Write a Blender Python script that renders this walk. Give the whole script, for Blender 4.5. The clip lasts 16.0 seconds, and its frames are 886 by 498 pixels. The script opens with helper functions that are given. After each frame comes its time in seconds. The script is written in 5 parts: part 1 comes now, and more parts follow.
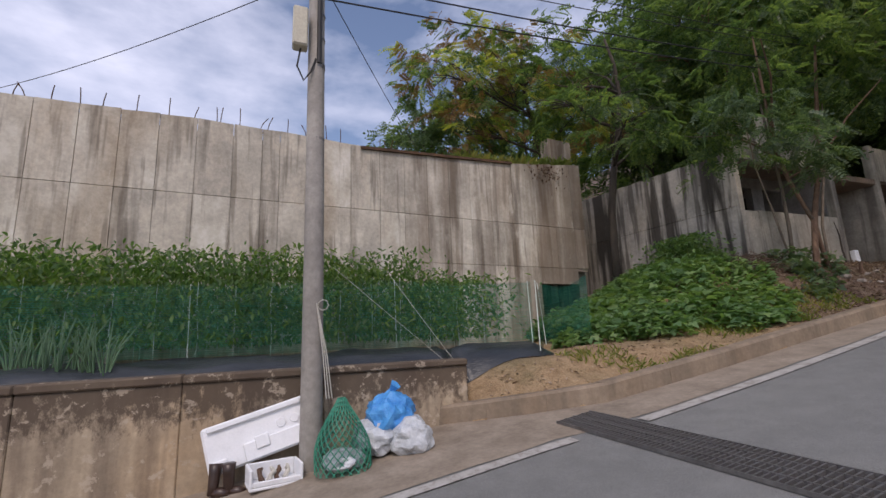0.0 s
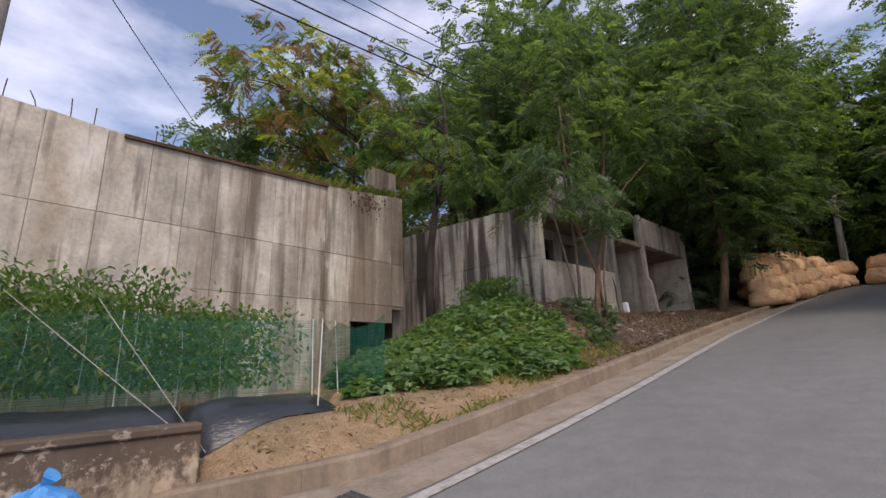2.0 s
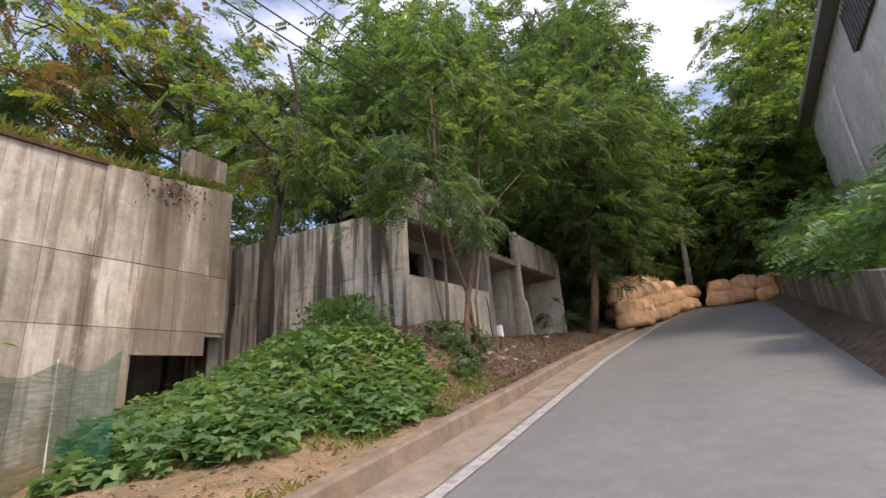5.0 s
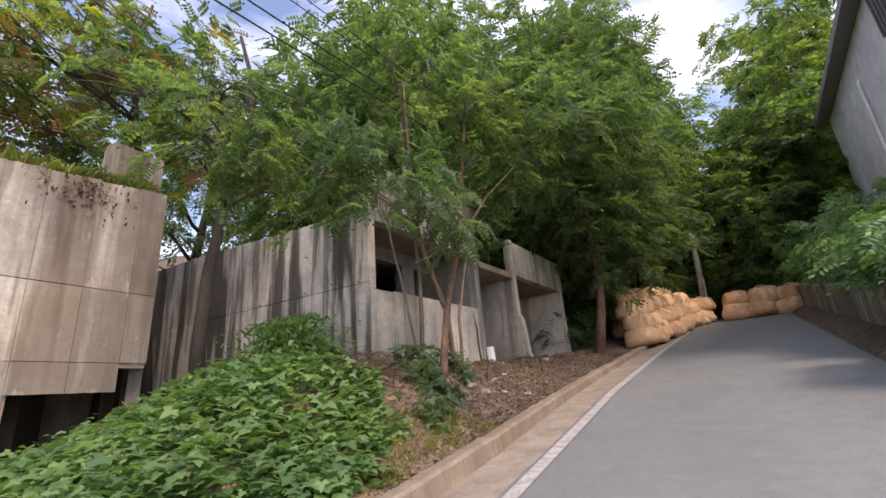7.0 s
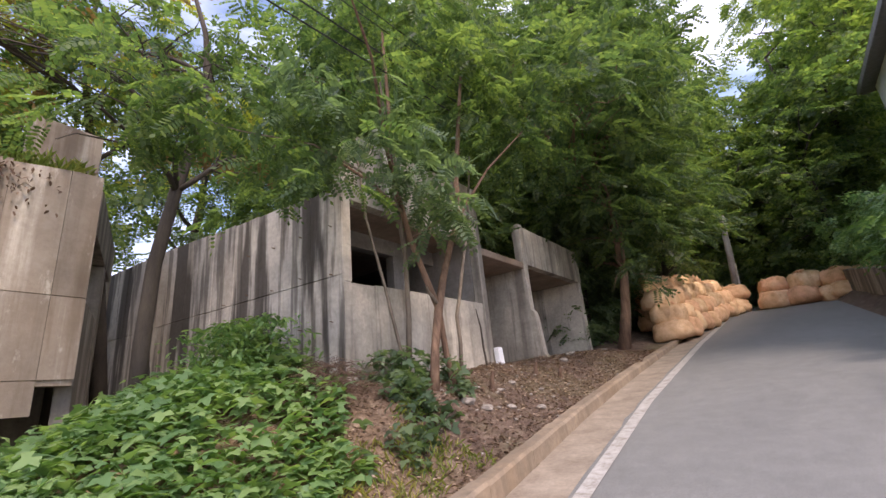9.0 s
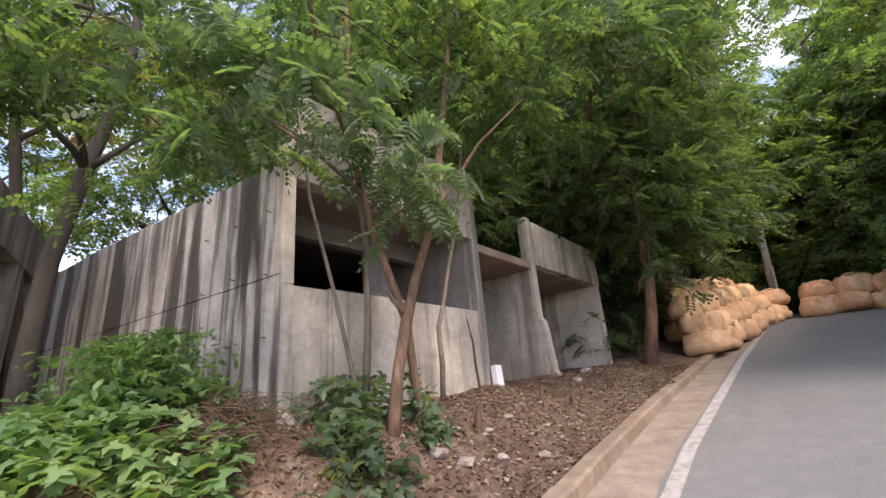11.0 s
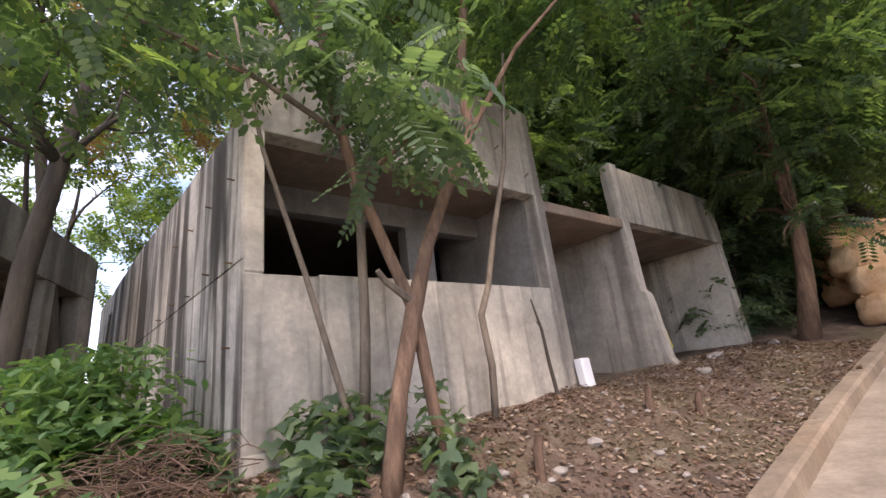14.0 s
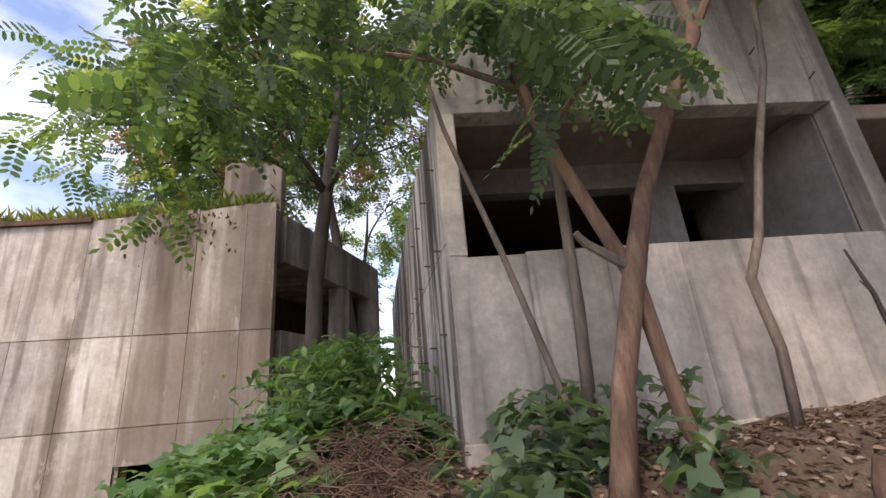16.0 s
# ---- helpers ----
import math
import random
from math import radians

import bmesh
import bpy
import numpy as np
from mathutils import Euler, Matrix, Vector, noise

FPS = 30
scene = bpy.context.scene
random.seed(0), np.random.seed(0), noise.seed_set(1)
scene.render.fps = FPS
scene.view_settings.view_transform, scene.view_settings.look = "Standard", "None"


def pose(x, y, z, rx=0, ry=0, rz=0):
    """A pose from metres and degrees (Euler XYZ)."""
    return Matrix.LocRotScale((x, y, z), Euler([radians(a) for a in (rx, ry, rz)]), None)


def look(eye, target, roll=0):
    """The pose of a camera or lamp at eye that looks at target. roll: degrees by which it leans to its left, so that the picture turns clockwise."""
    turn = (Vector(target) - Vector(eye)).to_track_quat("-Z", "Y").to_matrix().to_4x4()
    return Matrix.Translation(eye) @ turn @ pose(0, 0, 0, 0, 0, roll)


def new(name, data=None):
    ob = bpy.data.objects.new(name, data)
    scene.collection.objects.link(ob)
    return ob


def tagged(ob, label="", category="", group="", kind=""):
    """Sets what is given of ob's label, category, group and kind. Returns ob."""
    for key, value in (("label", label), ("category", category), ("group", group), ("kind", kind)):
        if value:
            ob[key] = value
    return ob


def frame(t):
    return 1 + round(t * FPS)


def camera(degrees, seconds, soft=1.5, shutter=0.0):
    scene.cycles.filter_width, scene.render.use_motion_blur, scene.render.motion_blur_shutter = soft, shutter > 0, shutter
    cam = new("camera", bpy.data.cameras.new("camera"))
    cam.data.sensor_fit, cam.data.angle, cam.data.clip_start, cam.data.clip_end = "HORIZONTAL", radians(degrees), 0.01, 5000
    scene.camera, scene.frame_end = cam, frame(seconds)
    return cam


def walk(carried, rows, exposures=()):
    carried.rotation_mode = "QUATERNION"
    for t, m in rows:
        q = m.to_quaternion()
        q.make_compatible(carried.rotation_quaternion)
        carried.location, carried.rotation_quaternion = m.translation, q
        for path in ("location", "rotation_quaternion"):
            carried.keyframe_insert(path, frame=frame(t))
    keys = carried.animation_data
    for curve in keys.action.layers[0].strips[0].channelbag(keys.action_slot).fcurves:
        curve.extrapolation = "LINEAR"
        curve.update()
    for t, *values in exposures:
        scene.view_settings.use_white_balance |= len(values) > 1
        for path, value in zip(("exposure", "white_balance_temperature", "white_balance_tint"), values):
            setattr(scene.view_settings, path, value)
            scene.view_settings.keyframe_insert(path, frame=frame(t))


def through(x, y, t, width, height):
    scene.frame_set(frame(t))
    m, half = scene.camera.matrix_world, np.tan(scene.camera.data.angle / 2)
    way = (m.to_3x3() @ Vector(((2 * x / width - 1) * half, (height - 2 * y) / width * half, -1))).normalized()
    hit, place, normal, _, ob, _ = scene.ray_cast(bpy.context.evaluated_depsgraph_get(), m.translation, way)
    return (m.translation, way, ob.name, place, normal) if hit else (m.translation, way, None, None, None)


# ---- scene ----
cam = camera(89.9, 16.0)
PATH = [
    (0, (0.23, -0.478, 1.34), (-1.603, 0.229, 1.717), -2.3),
    (0.5, (0.151, -0.232, 1.352), (-1.613, 0.619, 1.756), -2.3),
    (1, (-0.029, 0.011, 1.411), (-1.679, 1.054, 1.849), -2.5),
    (1.5, (-0.186, 0.259, 1.428), (-1.717, 1.454, 1.907), -2.5),
    (2, (-0.276, 0.64, 1.494), (-1.716, 1.935, 1.991), -2.1),
    (2.5, (-0.359, 0.94, 1.545), (-1.734, 2.305, 2.039), -1.9),
    (3, (-0.538, 1.252, 1.601), (-1.823, 2.705, 2.09), -2.5),
    (3.5, (-0.668, 1.575, 1.592), (-1.87, 3.092, 2.096), -3.2),
    (4, (-0.755, 1.983, 1.679), (-1.912, 3.528, 2.203), -3.8),
    (4.5, (-0.9, 2.324, 1.705), (-2.007, 3.899, 2.245), -3.4),
    (5, (-1.06, 2.64, 1.758), (-2.111, 4.246, 2.321), -4.3),
    (7.5, (-1.552, 4.651, 2.153), (-2.618, 6.222, 2.781), -5.0),
    (8, (-1.699, 5.012, 2.202), (-2.791, 6.569, 2.819), -5.1),
    (8.5, (-1.828, 5.316, 2.261), (-2.934, 6.869, 2.865), -5.5),
    (11, (-2.472, 7.221, 2.691), (-3.649, 8.716, 3.307), -4.7),
    (11.5, (-2.655, 7.547, 2.73), (-3.806, 9.057, 3.358), -5.4),
    (12, (-2.758, 7.829, 2.737), (-3.919, 9.333, 3.361), -5.8),
    (12.5, (-2.836, 8.162, 2.787), (-4.073, 9.609, 3.4), -6.0),
    (13, (-2.963, 8.414, 2.814), (-4.302, 9.778, 3.403), -5.9),
    (13.5, (-3.098, 8.632, 2.871), (-4.518, 9.914, 3.455), -6.7),
    (14, (-3.146, 8.903, 2.913), (-4.637, 10.097, 3.506), -6.9),
    (14.5, (-3.195, 9.083, 2.955), (-4.795, 10.126, 3.547), -6.8),
    (15, (-3.356, 9.215, 2.977), (-5.07, 10.041, 3.594), -6.7),
    (15.5, (-3.44, 9.32, 2.95), (-5.265, 9.81, 3.6), -6.1),
    (16, (-3.467, 9.438, 2.893), (-5.35, 9.596, 3.55), -4.9),
]
walk(cam, [(t, look(eye, target, roll)) for t, eye, target, roll in PATH],
     exposures=[(0, 0.08, 6850, 21), (2, 0.4, 7050, 22), (3.5, 0.75, 7250, 23), (5, 0.98, 7350, 22), (8, 1.25, 7050, 26), (12.5, 1.6, 7100, 25), (14.6, 1.6, 6900, 26), (15.4, 1.4, 6800, 26), (16, 1.15, 6900, 26)])


# ---- world, sun, exposure ----
world = bpy.data.worlds.new("sky")
scene.world = world
world.use_nodes = True
wn, wl = world.node_tree.nodes, world.node_tree.links
sky = wn.new("ShaderNodeTexSky")
sky.sky_type, sky.sun_disc = "NISHITA", False
sky.sun_elevation, sky.sun_rotation = radians(52), radians(115)
coords = wn.new("ShaderNodeTexCoord")
stretch = wn.new("ShaderNodeMapping")
stretch.inputs["Scale"].default_value = (1.3, 1.3, 3.2)
cloud = wn.new("ShaderNodeTexNoise")
cloud.inputs["Scale"].default_value, cloud.inputs["Detail"].default_value, cloud.inputs["Roughness"].default_value = 1.6, 7, 0.55
cloud_ramp = wn.new("ShaderNodeValToRGB")
cloud_ramp.color_ramp.elements[0].position, cloud_ramp.color_ramp.elements[1].position = 0.42, 0.74
cloud_mix = wn.new("ShaderNodeMixRGB")
cloud_mix.inputs["Color2"].default_value = (5.6, 6.2, 7.6, 1)
wl.new(coords.outputs["Generated"], stretch.inputs["Vector"])
wl.new(stretch.outputs["Vector"], cloud.inputs["Vector"])
wl.new(cloud.outputs["Fac"], cloud_ramp.inputs["Fac"])
wl.new(cloud_ramp.outputs["Color"], cloud_mix.inputs["Fac"])
wl.new(sky.outputs["Color"], cloud_mix.inputs["Color1"])
wl.new(cloud_mix.outputs["Color"], wn["Background"].inputs["Color"])
wn["Background"].inputs["Strength"].default_value = 0.15
sun = new("sun", bpy.data.lights.new("sun", "SUN"))
sun.data.energy, sun.data.angle, sun.data.color = 1.3, radians(14), (1.0, 0.94, 0.84)
# sky's sun_rotation counts clockwise from +y
sun.matrix_world = look((30 * math.sin(radians(115)), 30 * math.cos(radians(115)), 38), (0, 0, 0))


# ---- materials ----
def material(name, rough=0.8, metal=0.0):
    m = bpy.data.materials.new(name)
    m.use_nodes = True
    b = m.node_tree.nodes["Principled BSDF"]
    b.inputs["Roughness"].default_value, b.inputs["Metallic"].default_value = rough, metal
    return m, m.node_tree.nodes, m.node_tree.links, b


def noise_node(n, l, scale, size=(1, 1, 1), detail=5.0, rough=0.6, space="Position"):
    mp = n.new("ShaderNodeMapping")
    mp.inputs["Scale"].default_value = size
    if space == "Position":
        l.new(n.new("ShaderNodeNewGeometry").outputs["Position"], mp.inputs["Vector"])
    else:
        l.new(n.new("ShaderNodeTexCoord").outputs["Object"], mp.inputs["Vector"])
    t = n.new("ShaderNodeTexNoise")
    t.inputs["Scale"].default_value, t.inputs["Detail"].default_value, t.inputs["Roughness"].default_value = scale, detail, rough
    l.new(mp.outputs["Vector"], t.inputs["Vector"])
    return t.outputs["Fac"]


def ramp(n, l, fac, stops):
    r = n.new("ShaderNodeValToRGB")
    e = r.color_ramp.elements
    while len(e) < len(stops):
        e.new(0.5)
    for k, (p, c) in enumerate(stops):
        e[k].position, e[k].color = p, (*c, 1) if len(c) == 3 else c
    l.new(fac, r.inputs["Fac"])
    return r.outputs["Color"]


def blend(n, l, fac, a, b, mode="MIX"):
    m = n.new("ShaderNodeMixRGB")
    m.blend_type = mode
    for key, v in (("Fac", fac), ("Color1", a), ("Color2", b)):
        if isinstance(v, (int, float)):
            m.inputs[key].default_value = v
        elif isinstance(v, tuple):
            m.inputs[key].default_value = (*v, 1)
        else:
            l.new(v, m.inputs[key])
    return m.outputs["Color"]


def bump(n, l, b, height, strength=0.4, dist=0.02):
    k = n.new("ShaderNodeBump")
    k.inputs["Strength"].default_value, k.inputs["Distance"].default_value = strength, dist
    l.new(height, k.inputs["Height"])
    l.new(k.outputs["Normal"], b.inputs["Normal"])


G = lambda v: (v, v, v)


def concrete(name, base, dark, streak=0.6, warm=(0.20, 0.145, 0.09), random_tone=True, lo=0.42, hi=0.62, moss=None, rusty_end=None, thin=0.43):
    m, n, l, b = material(name, 0.88)
    mottled = noise_node(n, l, 1.9, detail=9, rough=0.68)
    fine = noise_node(n, l, 15, detail=7, rough=0.7)
    runs = noise_node(n, l, 1.5, (1.4, 1.4, 0.12), 5, 0.55)
    runs2 = noise_node(n, l, 5.0, (1.4, 1.4, 0.1), 3, 0.5)
    rust = noise_node(n, l, 0.9, (1, 1, 0.35), 6)
    c = ramp(n, l, mottled, [(0.3, tuple(x * 0.66 for x in base)), (0.7, tuple(x * 1.18 for x in base))])
    blotch = noise_node(n, l, 0.8, (1, 1, 0.7), 8, 0.7)
    c = blend(n, l, ramp(n, l, blotch, [(0.36, G(0.55)), (0.56, G(0))]), c, tuple(x * 0.5 for x in base))
    c = blend(n, l, ramp(n, l, rust, [(0.5, G(0)), (0.72, G(0.8))]), c, warm)
    c = blend(n, l, ramp(n, l, runs, [(lo, G(streak)), (hi, G(0))]), c, dark)
    c = blend(n, l, ramp(n, l, runs2, [(thin - 0.1, G(streak * 0.7)), (thin, G(0))]), c, dark)
    c = blend(n, l, 0.24, c, ramp(n, l, fine, [(0.3, G(0.25)), (0.7, G(0.95))]), "OVERLAY")
    if moss:
        # ragged moss and dirt washed down from the coping
        sep = n.new("ShaderNodeSeparateXYZ")
        l.new(n.new("ShaderNodeNewGeometry").outputs["Position"], sep.inputs["Vector"])
        span = n.new("ShaderNodeMapRange")
        span.inputs["From Min"].default_value, span.inputs["From Max"].default_value = moss
        l.new(sep.outputs["Z"], span.inputs["Value"])
        ragged = noise_node(n, l, 6.0, (1.3, 1.3, 0.8), 9, 0.75)
        flake = noise_node(n, l, 6.0, (1, 1, 1.2), 8, 0.7)
        both = n.new("ShaderNodeMath")
        both.operation = "MULTIPLY"
        l.new(span.outputs["Result"], both.inputs[0])
        l.new(ragged, both.inputs[1])
        c = blend(n, l, ramp(n, l, both.outputs[0], [(0.27, G(0)), (0.36, G(0.88))]), c, (0.085, 0.06, 0.042))
        c = blend(n, l, ramp(n, l, flake, [(0.57, G(0)), (0.61, G(0.7))]), c, (0.5, 0.41, 0.31))
    if rusty_end:
        # broad brown water stains, thickest towards one end of the wall
        sep = n.new("ShaderNodeSeparateXYZ")
        l.new(n.new("ShaderNodeNewGeometry").outputs["Position"], sep.inputs["Vector"])
        span = n.new("ShaderNodeMapRange")
        span.inputs["From Min"].default_value, span.inputs["From Max"].default_value = rusty_end
        span.inputs["To Min"].default_value, span.inputs["To Max"].default_value = 0.6, 1.14
        l.new(sep.outputs["Y"], span.inputs["Value"])
        wash = noise_node(n, l, 1.1, (1.6, 1.6, 0.1), 7, 0.62)
        both = n.new("ShaderNodeMath")
        both.operation = "MULTIPLY"
        l.new(span.outputs["Result"], both.inputs[0])
        l.new(wash, both.inputs[1])
        c = blend(n, l, ramp(n, l, both.outputs[0], [(0.40, G(0)), (0.58, G(0.72))]), c, (0.17, 0.12, 0.08))
        pale = noise_node(n, l, 2.6, (1.3, 1.3, 0.5), 8, 0.7)
        c = blend(n, l, ramp(n, l, pale, [(0.58, G(0)), (0.66, G(0.45))]), c, (0.62, 0.57, 0.48))
    if random_tone:
        info = n.new("ShaderNodeObjectInfo")
        c = blend(n, l, 0.5, c, ramp(n, l, info.outputs["Random"], [(0, G(0.34)), (1, G(0.66))]), "OVERLAY")
    l.new(c, b.inputs["Base Color"])
    bump(n, l, b, blend(n, l, 0.5, fine, mottled), 0.35, 0.015)
    return m


def plain(name, a, b2, rough=0.7, metal=0.0, scale=6, size=(1, 1, 1), bumpy=0.2, space="Object"):
    m, n, l, b = material(name, rough, metal)
    f = noise_node(n, l, scale, size, 6, space=space)
    f2 = noise_node(n, l, scale * 7, size, 4, space=space)
    c = ramp(n, l, f, [(0.3, a), (0.7, b2)])
    c = blend(n, l, 0.25, c, ramp(n, l, f2, [(0.3, G(0.3)), (0.7, G(0.8))]), "OVERLAY")
    l.new(c, b.inputs["Base Color"])
    if bumpy:
        bump(n, l, b, f2, bumpy, 0.01)
    return m


def leaf_material(name, a, b2, c3, through=0.45):
    m, n, l, b = material(name, 0.42)
    geo = n.new("ShaderNodeNewGeometry")
    big = noise_node(n, l, 0.55, detail=3)
    mixed = n.new("ShaderNodeMath")
    mixed.operation = "MULTIPLY_ADD"
    mixed.inputs[1].default_value = 0.55
    l.new(geo.outputs["Random Per Island"], mixed.inputs[0])
    l.new(big, mixed.inputs[2])
    c = ramp(n, l, mixed.outputs[0], [(0.4, a), (0.75, b2), (1.0, c3)])
    l.new(c, b.inputs["Base Color"])
    b.inputs["Specular IOR Level"].default_value = 0.4
    tr = n.new("ShaderNodeBsdfTranslucent")
    l.new(blend(n, l, 1.0, c, (2.3, 2.4, 1.1), "MULTIPLY"), tr.inputs["Color"])
    ms = n.new("ShaderNodeMixShader")
    ms.inputs["Fac"].default_value = through
    l.new(b.outputs["BSDF"], ms.inputs[1])
    l.new(tr.outputs["BSDF"], ms.inputs[2])
    l.new(ms.outputs["Shader"], n["Material Output"].inputs["Surface"])
    return m


def bag_material():
    m, n, l, b = material("bulk_bag_fabric", 0.8)
    big = noise_node(n, l, 3.5, (1, 1, 1), 6, space="Object")
    weave = noise_node(n, l, 40, (1, 1, 1), 4, space="Object")
    folds = noise_node(n, l, 6, (1, 1, 0.45), 5, 0.65, space="Object")
    c = ramp(n, l, big, [(0.3, (0.60, 0.335, 0.165)), (0.7, (0.86, 0.57, 0.34))])
    c = blend(n, l, 0.6, c, ramp(n, l, n.new("ShaderNodeObjectInfo").outputs["Random"], [(0, G(0.38)), (1, G(0.64))]), "OVERLAY")
    # crease shade painted into the cloth where the fold bump dips
    c = blend(n, l, ramp(n, l, folds, [(0.3, G(0.5)), (0.42, G(0))]), c, (0.42, 0.22, 0.1))
    l.new(c, b.inputs["Base Color"])
    bump(n, l, b, blend(n, l, 0.25, folds, weave), 1.0, 0.06)
    return m


CONCRETE_A = concrete("weathered_concrete", (0.62, 0.565, 0.47), (0.11, 0.085, 0.06), 0.75, (0.30, 0.23, 0.155), True, 0.36, 0.48, rusty_end=(0.5, 6.5))
CONCRETE_B = concrete("house_concrete", (0.53, 0.485, 0.405), (0.13, 0.115, 0.10), 0.7, (0.26, 0.22, 0.17), True, 0.38, 0.5)
CONCRETE_SIDE = concrete("streaked_concrete", (0.55, 0.51, 0.45), (0.05, 0.043, 0.036), 0.92, (0.3, 0.25, 0.19), False, 0.43, 0.51, thin=0.5)
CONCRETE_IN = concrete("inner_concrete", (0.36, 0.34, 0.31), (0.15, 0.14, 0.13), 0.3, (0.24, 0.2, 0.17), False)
CONCRETE_LOW = concrete("stained_low_wall", (0.50, 0.40, 0.28), (0.13, 0.095, 0.07), 0.6, (0.42, 0.29, 0.17), True, 0.4, 0.54, (-0.3, 1.1))
SOFFIT = concrete("form_stained_soffit", (0.33, 0.25, 0.19), (0.13, 0.10, 0.08), 0.3, (0.24, 0.13, 0.08), False)
KERB_MAT = concrete("kerb_concrete", (0.33, 0.255, 0.18), (0.12, 0.095, 0.07), 0.45, (0.26, 0.18, 0.11), False)
POLE_MAT = concrete("pole_concrete", (0.36, 0.335, 0.30), (0.24, 0.22, 0.19), 0.4, (0.33, 0.3, 0.26), False)
WALL_WHITE = concrete("pale_plaster", (0.84, 0.85, 0.84), (0.6, 0.6, 0.58), 0.3, (0.7, 0.7, 0.67), False)
CONCRETE_DARK = concrete("dark_concrete", (0.44, 0.40, 0.34), (0.08, 0.07, 0.06), 0.7, (0.15, 0.12, 0.09), True)


def asphalt_material():
    m, n, l, b = material("asphalt", 0.85)
    grit = noise_node(n, l, 160, detail=3)
    patch = noise_node(n, l, 0.55, (1, 0.35, 1), 6)
    worn = noise_node(n, l, 4.5, detail=7)
    c = ramp(n, l, patch, [(0.35, (0.174, 0.176, 0.166)), (0.65, (0.206, 0.207, 0.193))])
    c = blend(n, l, 0.3, c, ramp(n, l, worn, [(0.35, G(0.36)), (0.65, G(0.6))]), "OVERLAY")
    c = blend(n, l, 0.6, c, ramp(n, l, grit, [(0.35, G(0.25)), (0.65, G(0.75))]), "OVERLAY")
    l.new(c, b.inputs["Base Color"])
    bump(n, l, b, grit, 0.5, 0.006)
    return m


def soil_material():
    m, n, l, b = material("sandy_soil", 0.95)
    big = noise_node(n, l, 0.7, detail=7)
    mid = noise_node(n, l, 5, detail=8, rough=0.7)
    fine = noise_node(n, l, 45, detail=5, rough=0.7)
    c = ramp(n, l, mid, [(0.3, (0.24, 0.15, 0.075)), (0.55, (0.38, 0.26, 0.145)), (0.75, (0.45, 0.33, 0.2))])
    # browner leaf mould further up the bank
    sep = n.new("ShaderNodeSeparateXYZ")
    l.new(n.new("ShaderNodeNewGeometry").outputs["Position"], sep.inputs["Vector"])
    span = n.new("ShaderNodeMapRange")
    span.inputs["From Min"].default_value, span.inputs["From Max"].default_value = 6.0, 10.0
    l.new(sep.outputs["Y"], span.inputs["Value"])
    mould = ramp(n, l, mid, [(0.35, (0.075, 0.047, 0.034)), (0.52, (0.135, 0.09, 0.064)), (0.7, (0.26, 0.2, 0.15))])
    c = blend(n, l, span.outputs["Result"], c, mould)
    c = blend(n, l, ramp(n, l, big, [(0.5, G(0)), (0.66, G(0.55))]), c, (0.12, 0.115, 0.05))
    c = blend(n, l, 0.55, c, ramp(n, l, fine, [(0.3, G(0.15)), (0.7, G(0.85))]), "OVERLAY")
    l.new(c, b.inputs["Base Color"])
    bump(n, l, b, blend(n, l, 0.5, mid, fine), 0.9, 0.05)
    return m


def line_material():
    m, n, l, b = material("road_paint", 0.8)
    worn = noise_node(n, l, 9, detail=8, rough=0.7)
    c = ramp(n, l, worn, [(0.36, (0.26, 0.235, 0.2)), (0.5, (0.4, 0.38, 0.345)), (0.75, (0.53, 0.51, 0.48))])
    l.new(c, b.inputs["Base Color"])
    return m


ASPHALT, SOIL, PAINT = asphalt_material(), soil_material(), line_material()
SAND = plain("gutter_sand", (0.205, 0.165, 0.122), (0.34, 0.28, 0.215), 0.95, scale=3, space="Position", bumpy=0.6)
BARK = plain("bark", (0.085, 0.05, 0.033), (0.25, 0.155, 0.10), 0.95, scale=16, size=(1, 1, 0.16), bumpy=1.0)
BARK_GREY = plain("grey_bark", (0.10, 0.08, 0.06), (0.25, 0.2, 0.15), 0.95, scale=16, size=(1, 1, 0.2), bumpy=1.0)
BARK_DARK = plain("dark_bark", (0.035, 0.028, 0.022), (0.075, 0.06, 0.045), 0.9, scale=9, size=(1, 1, 0.2), bumpy=0.8)
LEAF = leaf_material("locust_leaf", (0.036, 0.068, 0.034), (0.064, 0.108, 0.046), (0.125, 0.175, 0.062), 0.55)
LEAF_DEEP = leaf_material("deep_green_leaf", (0.033, 0.063, 0.034), (0.058, 0.1, 0.047), (0.112, 0.16, 0.06), 0.48)
LEAF_COOL = leaf_material("shaded_leaf", (0.055, 0.09, 0.058), (0.085, 0.135, 0.082), (0.13, 0.185, 0.1))
LEAF_BROWN = leaf_material("dry_pod", (0.16, 0.09, 0.045), (0.25, 0.15, 0.07), (0.3, 0.2, 0.08), 0.2)
LEAF_YELLOW = leaf_material("yellowing_leaf", (0.14, 0.2, 0.05), (0.22, 0.27, 0.06), (0.32, 0.3, 0.07))
LEAF_FAR = leaf_material("far_leaf", (0.045, 0.08, 0.03), (0.09, 0.145, 0.045), (0.17, 0.225, 0.065))
LEAF_VINE = leaf_material("vine_leaf", (0.07, 0.143, 0.06), (0.118, 0.212, 0.088), (0.195, 0.29, 0.112), 0.35)
LEAF_CROP = leaf_material("pepper_leaf", (0.05, 0.10, 0.035), (0.08, 0.155, 0.05), (0.15, 0.22, 0.07))
LEAF_ONION = leaf_material("onion_leaf", (0.09, 0.17, 0.1), (0.15, 0.25, 0.15), (0.2, 0.3, 0.17), 0.2)
